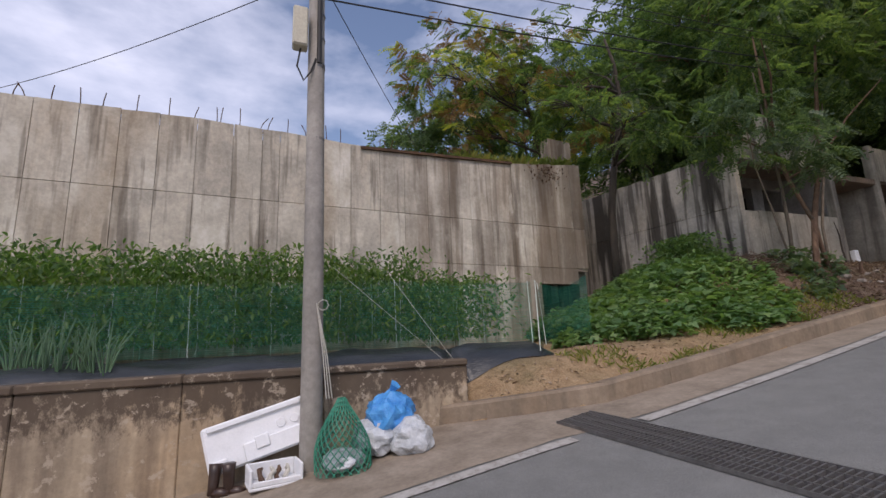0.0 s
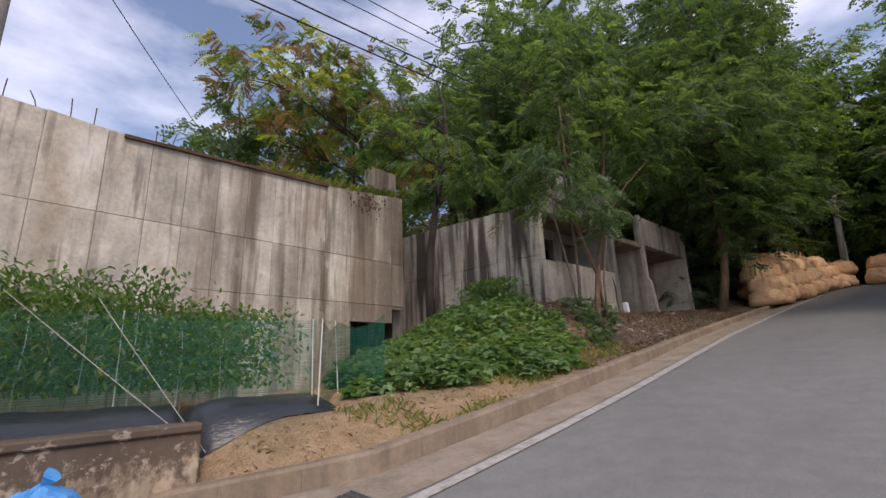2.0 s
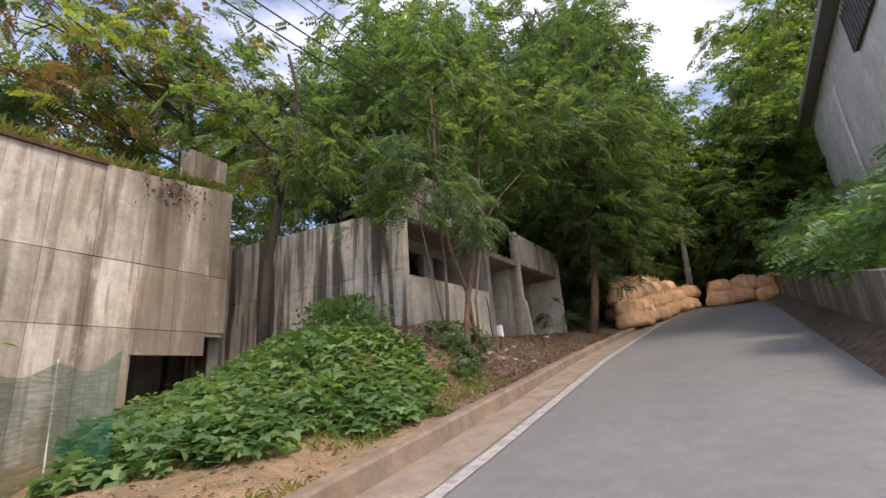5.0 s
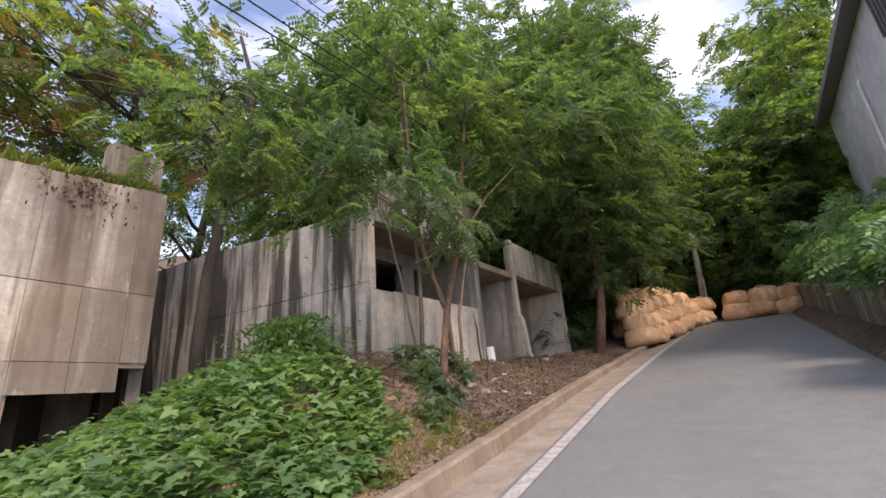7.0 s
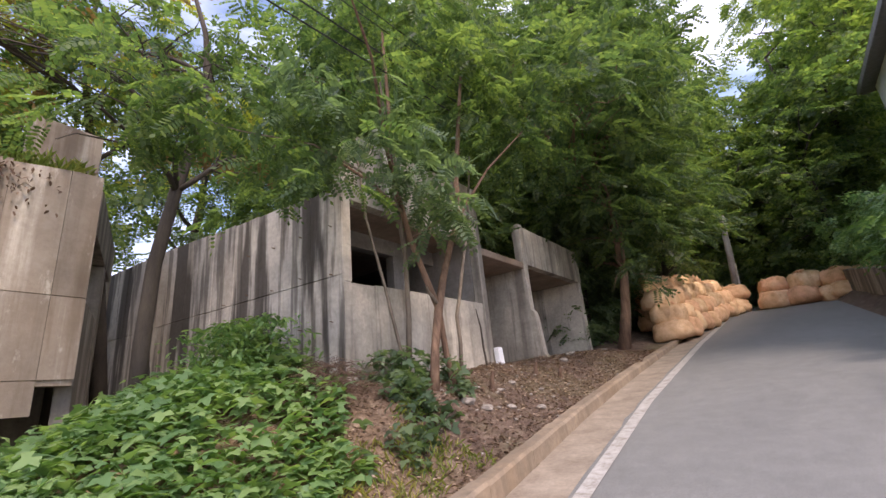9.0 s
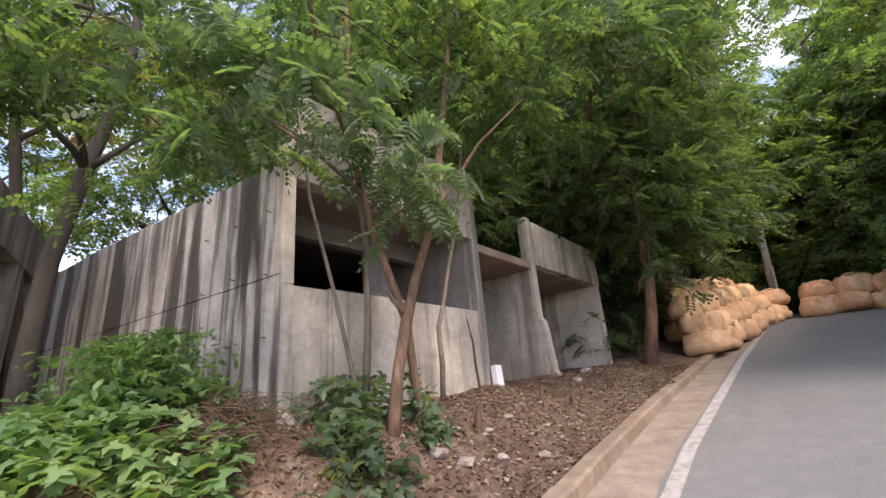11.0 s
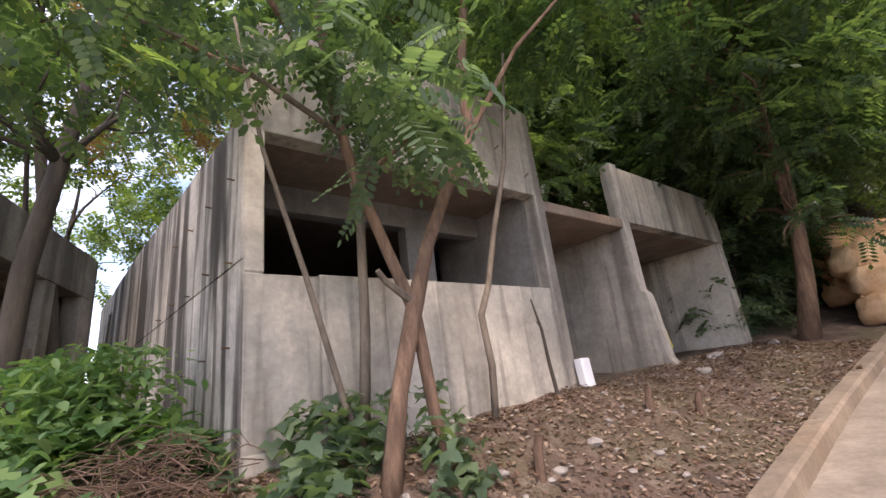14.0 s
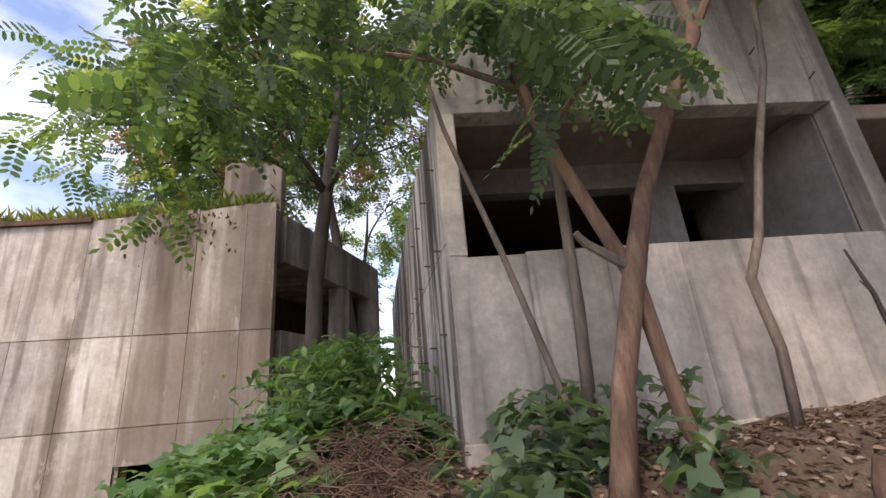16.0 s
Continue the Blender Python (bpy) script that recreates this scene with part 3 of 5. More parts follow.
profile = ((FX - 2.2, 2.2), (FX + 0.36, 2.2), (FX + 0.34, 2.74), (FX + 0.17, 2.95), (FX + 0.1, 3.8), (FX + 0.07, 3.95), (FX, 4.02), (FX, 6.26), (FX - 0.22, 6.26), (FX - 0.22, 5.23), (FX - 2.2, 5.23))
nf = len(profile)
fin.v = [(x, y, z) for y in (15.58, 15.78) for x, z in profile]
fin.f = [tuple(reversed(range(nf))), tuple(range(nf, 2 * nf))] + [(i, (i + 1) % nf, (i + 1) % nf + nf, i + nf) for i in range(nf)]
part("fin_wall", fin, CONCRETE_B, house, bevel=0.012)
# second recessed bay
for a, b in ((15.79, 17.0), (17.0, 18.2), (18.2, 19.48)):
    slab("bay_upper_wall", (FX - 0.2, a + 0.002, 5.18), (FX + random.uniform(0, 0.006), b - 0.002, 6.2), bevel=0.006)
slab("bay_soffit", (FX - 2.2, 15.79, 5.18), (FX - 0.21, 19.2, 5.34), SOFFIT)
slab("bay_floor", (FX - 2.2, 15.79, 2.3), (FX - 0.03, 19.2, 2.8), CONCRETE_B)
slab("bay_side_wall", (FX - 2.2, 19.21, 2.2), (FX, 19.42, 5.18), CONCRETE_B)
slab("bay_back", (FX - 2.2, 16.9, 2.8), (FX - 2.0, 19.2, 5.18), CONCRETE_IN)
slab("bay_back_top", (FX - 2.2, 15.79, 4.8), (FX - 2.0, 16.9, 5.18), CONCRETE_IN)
# shade of the bay's depth put into a near-black slab
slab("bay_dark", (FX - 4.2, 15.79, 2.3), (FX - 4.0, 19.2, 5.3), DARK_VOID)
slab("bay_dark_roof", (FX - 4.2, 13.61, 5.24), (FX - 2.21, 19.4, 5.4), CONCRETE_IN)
# side walls coloured near-black for the shade behind the bays
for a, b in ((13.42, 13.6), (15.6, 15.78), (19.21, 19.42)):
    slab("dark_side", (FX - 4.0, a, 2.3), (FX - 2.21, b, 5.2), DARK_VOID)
# tie pins left in the flank and upper wall
pin = Shape().tube([(0, 0, 0), (0, -0.06, 0.004)], [0.008, 0.007], 5).mesh("tie_pin")
for i in range(14):
    ob = part("tie_pin", pin, RUST, house)
    ob.matrix_basis = swing @ pose(-6.9 - 0.65 * (i // 3), 9.72, 3.3 + 0.75 * (i % 3) + 0.1 * random.random())
pin2 = Shape().tube([(0, 0, 0), (0.07, 0.01, 0.03)], [0.008, 0.007], 5).mesh("tie_pin")
for i in range(7):
    ob = part("tie_pin", pin2, RUST, house)
    ob.matrix_basis = pose(FX, 10.3 + 0.5 * i, 5.5 + 0.3 * (i % 2))

# ---- low retaining wall by the pole ----
low = thing("wall_low", "low stained concrete garden wall with peeling patches", "wall", kind="structure")
lys = [-12, -9, -6.5, -4.4, -2.75, -1.35, 0.1, 1.93]
for a, b in zip(lys, lys[1:]):
    part("wall_section", Shape().box((-5.52, a + 0.002, -2.4), (-5.3 + random.uniform(-0.006, 0.006), b - 0.002, 0.93)), CONCRETE_LOW, low, bevel=0.012)
    part("coping", Shape().box((-5.54, a + 0.001, 0.932), (-5.27, b - 0.001, 1.02 + random.uniform(-0.006, 0.008))), CONCRETE_LOW, low, bevel=0.018)

# ---- retaining wall and white house across the road ----
rw = thing("wall_east", "dark mossy concrete retaining wall beside the road", "wall", kind="structure")
for i in range(12):
    y = 9 + 2 * i
    s = Shape()
    s.v = [(x, yy, z) for yy in (y + 0.004, y + 1.996) for x, z in ((0.62, road_z(yy) - 0.4), (0.62, road_z(yy) + 1.18), (0.85, road_z(yy) + 1.18), (0.85, road_z(yy) - 0.4))]
    s.f = [(0, 1, 2, 3), (7, 6, 5, 4), (0, 4, 5, 1), (1, 5, 6, 2), (2, 6, 7, 3), (3, 7, 4, 0)]
    part("wall_section", s, CONCRETE_DARK, rw, bevel=0.015)
villa = thing("house", "tall pale plastered house with a grey roof edge above the road", "building")
part("wall", Shape().box((4.4, 14.0, 4.0), (13.0, 33.0, 14.15)), WALL_WHITE, villa, bevel=0.02)
part("plinth", Shape().box((4.34, 13.95, 2.5), (13.05, 33.05, 4.9)), CONCRETE_IN, villa, bevel=0.02)
part("roof", Shape().box((3.85, 13.5, 14.16), (13.5, 33.6, 14.5)), ROOF, villa, "grey roof edge", bevel=0.03)
part("drain_pipe", Shape().tube([(4.3, 26.5, 8.2), (4.3, 26.5, 12.6), (4.36, 26.5, 12.75)], [0.06] * 3, 8), WALL_WHITE, villa, "thin pale drain pipe")
win = part("window", Shape().box((4.3, 19.5, 12.0), (4.39, 22.5, 13.6)), DARK_VOID, villa)
for i in range(11):
    part("window_bar", Shape().box((4.24, 19.5 + 0.29 * i, 11.95), (4.28, 19.55 + 0.29 * i, 13.65)), STEEL, win)

# ---- leaves and trees ----
RNG = np.random.default_rng(7)


def turns(yaw, pitch, roll):
    cy, sy, cp, sp, cr, sr = np.cos(yaw), np.sin(yaw), np.cos(pitch), np.sin(pitch), np.cos(roll), np.sin(roll)
    z = np.zeros_like(yaw)
    o = z + 1
    a = np.stack([cy, -sy, z, sy, cy, z, z, z, o], -1).reshape(-1, 3, 3)
    b = np.stack([cp, z, sp, z, o, z, -sp, z, cp], -1).reshape(-1, 3, 3)
    c = np.stack([o, z, z, z, cr, -sr, z, sr, cr], -1).reshape(-1, 3, 3)
    return a @ b @ c


def leaves_mesh(name, template, places, yaw, pitch, roll, scale, mat):
    tv, tf = template
    tv = np.array(tv, float)
    m = turns(yaw, pitch, roll) * scale[:, None, None]
    v = (np.einsum("nij,kj->nki", m, tv) + places[:, None]).reshape(-1, 3)
    k = len(tv)
    nf = len(tf[0])
    f = (np.array(tf)[None] + (np.arange(len(places)) * k)[:, None, None]).reshape(-1, nf)
    me = bpy.data.meshes.new(name)
    me.vertices.add(len(v))
    me.vertices.foreach_set("co", v.astype(np.float32).ravel())
    me.loops.add(f.size)
    me.loops.foreach_set("vertex_index", f.astype(np.int32).ravel())
    me.polygons.add(len(f))
    me.polygons.foreach_set("loop_start", np.arange(0, f.size, nf, dtype=np.int32))
    me.update(calc_edges=True)
    me.materials.append(mat)
    return me


def pinnate(pairs=6, length=0.26, leaf=0.055, width=0.024, full=False):
    """A feathered leaf: pairs of small oval leaflets along a drooping midrib."""
    v, f = [], []

    def leaflet(x, side, z):
        k = len(v)
        lean = 0.35
        d = np.array([lean, side * 1.0, -0.25])
        d /= np.linalg.norm(d)
        w = np.array([1, -side * lean, 0]) / math.hypot(1, lean)
        p = np.array([x, 0, z])
        if full:
            a, e, g, h = d * leaf * 0.25, d * leaf * 0.72, w * width * 0.42, w * width * 0.46
            v.extend([p, p + a + g, p + e + h, p + d * leaf, p + e - h, p + a - g])
            f.extend([(k, k + 1, k + 2, k + 3), (k, k + 3, k + 4, k + 5)])
        else:
            v.extend([p, p + d * leaf * 0.55 + w * width * 0.5, p + d * leaf, p + d * leaf * 0.55 - w * width * 0.5])
            f.append((k, k + 1, k + 2, k + 3))

    for i in range(pairs):
        x = length * (0.18 + 0.8 * i / pairs)
        z = -0.35 * x * x / length
        leaflet(x, 1, z)
        leaflet(x + 0.004, -1, z)
    k = len(v)
    e = np.array([length, 0, -0.35 * length])
    v.extend([e, e + [leaf * 0.5, width * 0.5, -0.01], e + [leaf, 0, -0.02], e + [leaf * 0.5, -width * 0.5, -0.01]])
    f.append((k, k + 1, k + 2, k + 3))
    k = len(v)
    v.extend([np.array([0, -0.0018, 0.0]), np.array([0, 0.0018, 0.0]), e + [0, 0.001, 0], e - [0, 0.001, 0]])
    f.append((k, k + 1, k + 2, k + 3))
    return v, f


NEAR = pinnate(6, 0.30, 0.072, 0.036, True)
BROAD = pinnate(5, 0.46, 0.15, 0.055, True)
FINE = pinnate(6, 0.30, 0.078, 0.046)
MID = pinnate(4, 0.42, 0.15, 0.088)
COARSE = pinnate(3, 0.55, 0.27, 0.16)


def crown_mesh(lumps, count, template, mat, scale=1.0, droop=0.5):
    """Sprays of feathered leaves, denser at the outside of a few uneven lumps (x, y, z, rx, rz)."""
    lumps = np.array(lumps, float)
    weight = lumps[:, 3] ** 2 * lumps[:, 4]
    sprays = max(1, count // 9)
    which = RNG.choice(len(lumps), sprays, p=weight / weight.sum())
    d = RNG.normal(size=(sprays, 3))
    d /= np.linalg.norm(d, axis=1)[:, None]
    r = RNG.random(sprays) ** 0.45 * (0.75 + 0.5 * RNG.random(sprays))
    c = lumps[which]
    tips = c[:, :3] + d * r[:, None] * c[:, [3, 3, 4]]
    n = sprays * 9
    along_spray = np.tile(np.arange(9), sprays) / 9.0
    tip_dir = d * [1, 1, 0.3] + RNG.normal(size=(sprays, 3)) * 0.4
    tip_dir[:, 2] -= droop * 0.6
    tip_dir /= np.linalg.norm(tip_dir, axis=1)[:, None]
    size = 0.75 * template[0][-2][0] / 0.30 * 0.30 * 2.6 * scale
    places = np.repeat(tips, 9, 0) + np.repeat(tip_dir, 9, 0) * (along_spray * size)[:, None] + RNG.normal(size=(n, 3)) * 0.03
    base_yaw = np.arctan2(tip_dir[:, 1], tip_dir[:, 0])
    yaw = np.repeat(base_yaw, 9) + np.where(np.arange(n) % 2 == 0, 1, -1) * (0.5 + 0.5 * RNG.random(n)) + RNG.normal(size=n) * 0.25
    pitch = 0.05 + droop * RNG.random(n) + RNG.normal(size=n) * 0.3
    roll = RNG.normal(size=n) * 0.6
    return leaves_mesh("crown", template, places, yaw, pitch, roll, scale * (0.75 + 0.5 * RNG.random(n)), mat)


def bent(a, b, n=5, sag=0.12):
    a, b = Vector(a), Vector(b)
    size = (b - a).length
    off = [Vector((random.uniform(-1, 1), random.uniform(-1, 1), random.uniform(-0.5, 0.5))) * size * sag * 0.5 for _ in range(2)]
    out = []
    for i in range(n):
        t = i / (n - 1)
        out.append(a.lerp(b, t) + off[0] * math.sin(math.pi * t) + off[1] * math.sin(2 * math.pi * t) * 0.6 + Vector((0, 0, size * 0.07 * math.sin(math.pi * t))))
    return out


def tree(base, top, girth, lumps, count, template, leaf, bark, label, name="tree", scale=1.0, twigs=3, droop=0.5, extra=()):
    x, y = base
    z = ground_z(x, y) - 0.1
    t = thing(name, label, "tree", at=pose(x, y, z))
    off = Vector((x, y, z))
    trunk = bent((0, 0, 0), Vector(top) - off, 8, 0.1)
    n = len(trunk)
    part("trunk", Shape().tube(trunk, [girth * (1.25 if i == 0 else 1) * (1 - 0.75 * i / (n - 1)) for i in range(n)], 9, 0.12), bark, t, smooth=True)
    local = []
    for lx, ly, lz, rx, rz in lumps:
        c = Vector((lx, ly, lz)) - off
        local.append((*c, rx, rz))
        start = min(trunk[2:], key=lambda p: abs(p.z - (c.z - rx * 0.6)))
        g = girth * 0.38
        limb = bent(start, c, 6, 0.2)
        part("limb", Shape().tube(limb, [g * (1 - 0.14 * i) for i in range(6)], 6, 0.1), bark, t, smooth=True)
        for _ in range(twigs):
            d = Vector((random.gauss(0, 1), random.gauss(0, 1), random.gauss(0, 0.7))).normalized()
            e = c + Vector((d.x * rx, d.y * rx, d.z * rz)) * 0.9
            p = bent(limb[random.choice((2, 3, 4))], e, 5, 0.25)
            part("branch", Shape().tube(p, [g * 0.42 * (1 - 0.2 * i) for i in range(5)], 5), bark, t)
    part("crown", crown_mesh(local, count, template, leaf, scale, droop), leaf, t)
    for mat2, count2, lab in extra:
        part("foliage", crown_mesh(local, count2, template, mat2, scale, droop), mat2, t, lab)
    return t


# forked tree in front of the house, with its crossing stems
fork = thing("tree", "slender forked locust tree with reddish bark before the house", "tree", at=pose(-5.75, 10.36, 2.38))
O = Vector((-5.75, 10.36, 2.38))
L = lambda *p: [Vector(q) - O for q in p]
part("trunk", Shape().tube(L((-5.7, 10.33, 2.3), (-5.73, 10.47, 2.9), (-5.76, 10.68, 3.5), (-5.74, 10.83, 3.95), (-5.76, 11.14, 4.55), (-5.72, 11.44, 5.1), (-5.74, 11.44, 5.7), (-5.7, 11.6, 6.6), (-5.6, 11.8, 8.0)), [0.075, 0.058, 0.064, 0.054, 0.05, 0.052, 0.048, 0.042, 0.026], 9, 0.12), BARK, fork, smooth=True)
part("trunk", Shape().tube(L((-5.72, 10.86, 2.25), (-5.75, 10.75, 2.75), (-5.77, 10.68, 3.45), (-5.85, 10.55, 3.9), (-5.95, 10.38, 4.5), (-6.0, 10.2, 5.3), (-5.95, 10.1, 6.4), (-5.9, 10.0, 8.0)), [0.055, 0.044, 0.048, 0.045, 0.042, 0.038, 0.032, 0.018], 8, 0.12), BARK, fork, smooth=True)
part("limb", Shape().tube(L((-5.76, 10.66, 3.52), (-5.72, 10.42, 3.66), (-5.7, 10.36, 3.72)), [0.03, 0.024, 0.02], 6), BARK_GREY, fork)
part("limb", Shape().tube(L((-6.0, 10.2, 5.3), (-5.6, 9.6, 5.6), (-5.0, 8.8, 6.2), (-4.6, 8.0, 6.6)), [0.03, 0.025, 0.018, 0.01], 6), BARK, fork)
part("limb", Shape().tube(L((-5.97, 10.3, 4.9), (-6.1, 9.7, 5.3), (-6.3, 9.1, 5.6), (-7.2, 8.9, 6.0)), [0.026, 0.022, 0.016, 0.008], 6), BARK, fork)
part("limb", Shape().tube(L((-5.72, 11.44, 5.1), (-5.3, 11.8, 5.9), (-4.8, 12.4, 6.7)), [0.03, 0.02, 0.012], 6), BARK, fork)
part("limb", Shape().tube(L((-5.95, 10.38, 4.5), (-5.6, 10.6, 4.7), (-5.3, 10.75, 4.95)), [0.022, 0.016, 0.01], 6), BARK, fork)
hang = [(-5.6, 10.6, 5.55, 0.6, 0.35), (-5.3, 11.2, 5.75, 0.5, 0.3), (-5.25, 10.45, 4.82, 0.45, 0.34), (-5.45, 10.15, 5.1, 0.5, 0.34), (-5.5, 9.6, 5.5, 0.5, 0.3), (-5.2, 11.5, 5.7, 0.5, 0.3), (-5.9, 9.0, 5.75, 0.8, 0.4), (-5.35, 8.7, 5.95, 0.7, 0.35), (-5.0, 9.6, 5.75, 0.5, 0.3), (-6.6, 8.8, 5.85, 0.6, 0.3)]
part("crown", crown_mesh([(*(Vector(h[:3]) - O), *h[3:]) for h in hang], 420, NEAR, LEAF_COOL, 1.1, 0.8), LEAF_COOL, fork, "hanging bluish green feathered leaves")
frond = [(-5.3, 10.3, 4.85, 0.25, 0.12), (-5.4, 10.05, 5.05, 0.25, 0.12), (-5.35, 10.5, 4.7, 0.18, 0.1)]
part("foliage", crown_mesh([(*(Vector(h[:3]) - O), *h[3:]) for h in frond], 36, BROAD, LEAF_COOL, 0.8, 0.6), LEAF_COOL, fork, "broad hanging feathered leaves")
part("limb", Shape().tube(L((-5.97, 10.3, 4.9), (-5.9, 9.4, 5.25), (-5.85, 8.6, 5.3), (-6.1, 7.8, 5.25), (-6.9, 7.0, 5.7)), [0.018, 0.014, 0.011, 0.008, 0.004], 6), BARK_GREY, fork)
low_bough = [(-5.5, 8.3, 4.75, 0.5, 0.32), (-6.1, 7.65, 5.0, 0.6, 0.36), (-6.9, 7.0, 5.55, 0.65, 0.36), (-5.9, 8.3, 5.4, 0.6, 0.32), (-6.6, 7.8, 6.0, 0.7, 0.36)]
part("foliage", crown_mesh([(*(Vector(h[:3]) - O), *h[3:]) for h in low_bough], 340, NEAR, LEAF, 1.0, 0.8), LEAF, fork, "sunlit green feathered leaves on a low bough")
over = [(-5.5, 11.9, 7.5, 1.5, 1.0), (-4.9, 12.9, 7.0, 1.2, 0.8), (-6.0, 10.8, 8.8, 1.8, 1.3), (-6.4, 10.0, 6.4, 0.7, 0.5)]
part("foliage", crown_mesh([(*(Vector(h[:3]) - O), *h[3:]) for h in over], 820, NEAR, LEAF, 1.2, 0.7), LEAF, fork)

SAPLINGS = [
    ([(-6.2, 10.45, 2.7), (-6.18, 10.49, 3.4), (-6.2, 10.52, 4.36), (-6.15, 10.3, 5.6), (-6.1, 10.1, 7.2)], [0.044, 0.04, 0.036, 0.03, 0.018], BARK_GREY),
    ([(-6.15, 10.5, 2.4), (-6.2, 10.32, 2.84), (-6.2, 10.05, 3.8), (-6.2, 9.75, 4.75), (-6.1, 9.5, 5.8)], [0.027, 0.025, 0.022, 0.018, 0.01], BARK_GREY),
    ([(-6.2, 11.7, 2.55), (-6.2, 11.75, 3.05), (-6.15, 11.66, 3.5), (-6.2, 11.85, 3.8), (-6.2, 12.05, 4.4), (-6.2, 12.38, 5.26), (-6.1, 12.6, 6.8)], [0.036, 0.034, 0.034, 0.032, 0.03, 0.028, 0.014], BARK_GREY),
]
for pts, radii, mat in SAPLINGS:
    o = Vector((pts[0][0], pts[0][1], pts[0][2]))
    sap = thing("sapling", "thin grey-stemmed sapling growing against the house", "tree", "saplings before the house", at=Matrix.Translation(o))
    part("trunk", Shape().tube([Vector(p) - o for p in pts], radii, 7, 0.12), mat, sap, smooth=True)
    e = Vector(pts[-1]) - o
    part("crown", crown_mesh([(e.x, e.y, e.z + 0.5, 0.7, 0.5), (e.x + 0.3, e.y - 0.4, e.z + 1.0, 0.8, 0.5)], 110, NEAR, LEAF, 1.1, 0.7), LEAF, sap)

dead = thing("dead_stem", "thin leafless dead stem standing by the house wall", "dead stem", at=pose(-6.42, 12.85, ground_z(-6.42, 12.85)))
part("stem", Shape().tube([(0, 0, -0.05), (-0.02, -0.03, 0.35), (0.01, -0.09, 0.7), (-0.01, -0.16, 1.05)], [0.024, 0.021, 0.018, 0.008], 6, 0.2), BARK_DARK, dead)
part("twig", Shape().tube([(0.01, -0.09, 0.7), (0.02, -0.17, 0.8)], [0.012, 0.005], 5), BARK_DARK, dead)

# big locusts past the house and behind it
tree((-5.75, 19.3), (-5.6, 19.8, 9.5), 0.16, [(-5.0, 18.5, 6.6, 1.9, 1.0), (-6.0, 20.0, 8.6, 2.6, 1.8), (-4.4, 20.8, 7.2, 1.9, 1.3), (-6.2, 17.8, 8.2, 1.9, 1.2), (-5.4, 19.5, 11.0, 2.4, 1.9), (-3.9, 19.0, 9.6, 1.6, 1.3), (-6.8, 21.8, 6.0, 1.8, 1.5), (-5.2, 21.0, 13.2, 2.4, 1.8), (-5.0, 18.0, 4.9, 1.0, 0.5), (-6.4, 18.6, 12.6, 2.2, 1.6), (-5.6, 20.4, 15.6, 2.5, 1.8), (-4.8, 22.5, 14.5, 2.3, 1.8), (-5.4, 23.0, 11.0, 2.2, 1.8), (-4.3, 22.8, 8.4, 1.8, 1.5), (-4.2, 15.6, 8.6, 1.5, 0.8), (-4.3, 13.8, 8.0, 1.4, 0.8), (-4.8, 12.6, 8.4, 1.3, 0.8), (-3.6, 16.2, 9.8, 1.6, 1.0), (-4.7, 16.4, 7.0, 1.1, 0.6)], 11000, FINE, LEAF_DEEP, BARK, "large leafy locust tree with a brown trunk beyond the house", scale=1.45)
tree((-7.2, 16.6 + 4.6), (-7.0, 21.6, 8.5), 0.1, [(-7.2, 21.0, 6.2, 1.5, 1.6), (-7.9, 22.6, 7.8, 2.0, 1.8), (-7.0, 22.5, 5.0, 1.4, 1.2)], 2200, MID, LEAF_COOL, BARK_DARK, "dark shaded locust tree beyond the house")
tree((-10.3, 14.6), (-9.8, 14.8, 9.5), 0.13, [(-8.8, 14.6, 7.6, 1.7, 1.1), (-9.8, 15.8, 9.4, 2.2, 1.6), (-8.6, 16.8, 7.9, 1.6, 1.1), (-9.8, 13.2, 9.6, 2.0, 1.4), (-8.3, 15.2, 11.2, 2.2, 1.5), (-8.0, 14.7, 6.1, 0.9, 0.6), (-9.0, 13.4, 12.6, 2.4, 1.6), (-8.6, 16.0, 13.6, 2.4, 1.6), (-10.2, 11.6, 10.6, 2.0, 1.3), (-7.8, 12.6, 9.8, 1.5, 1.0)], 5200, FINE, LEAF_DEEP, BARK, "leafy locust tree rising behind the house", scale=1.45)
tree((-11.0, 18.0), (-10.8, 18.4, 11), 0.16, [(-10.0, 18.0, 8.2, 2.3, 1.8), (-11.5, 19.5, 10.6, 2.6, 2.0), (-9.6, 20.0, 10.0, 2.0, 1.6), (-9.5, 17.6, 12.2, 2.2, 1.6), (-9.3, 19.6, 6.6, 1.4, 1.6), (-10.5, 18.0, 14.4, 2.8, 2.0), (-9.0, 21.0, 15.0, 2.8, 2.2), (-7.4, 20.5, 12.6, 2.4, 1.8)], 5200, MID, LEAF_DEEP, BARK_DARK, "tall locust tree on the bank behind the house")
# trees in the gap between the buildings
tree((-9.25, 8.25), (-8.7, 8.2, 9.5), 0.13, [(-9.6, 7.4, 8.4, 1.3, 0.7), (-8.3, 7.7, 7.5, 1.1, 0.6), (-10.0, 9.2, 9.2, 1.5, 0.9), (-7.3, 6.8, 5.7, 0.8, 0.5), (-7.5, 7.5, 6.4, 0.9, 0.5), (-8.6, 9.3, 6.6, 1.0, 0.5), (-9.0, 6.4, 7.2, 1.0, 0.5)], 400, NEAR, LEAF, BARK_DARK, "dark crooked tree between the two buildings", scale=1.2, twigs=6)
tree((-12.8, 8.0), (-12.4, 7.9, 10.5), 0.06, [(-12.2, 7.6, 8.0, 1.4, 0.9), (-13.2, 8.4, 9.6, 1.6, 1.0), (-12.6, 8.2, 6.4, 0.9, 0.7)], 330, NEAR, LEAF, BARK_DARK, "thin tree in the gap between the buildings", twigs=6, scale=1.3)
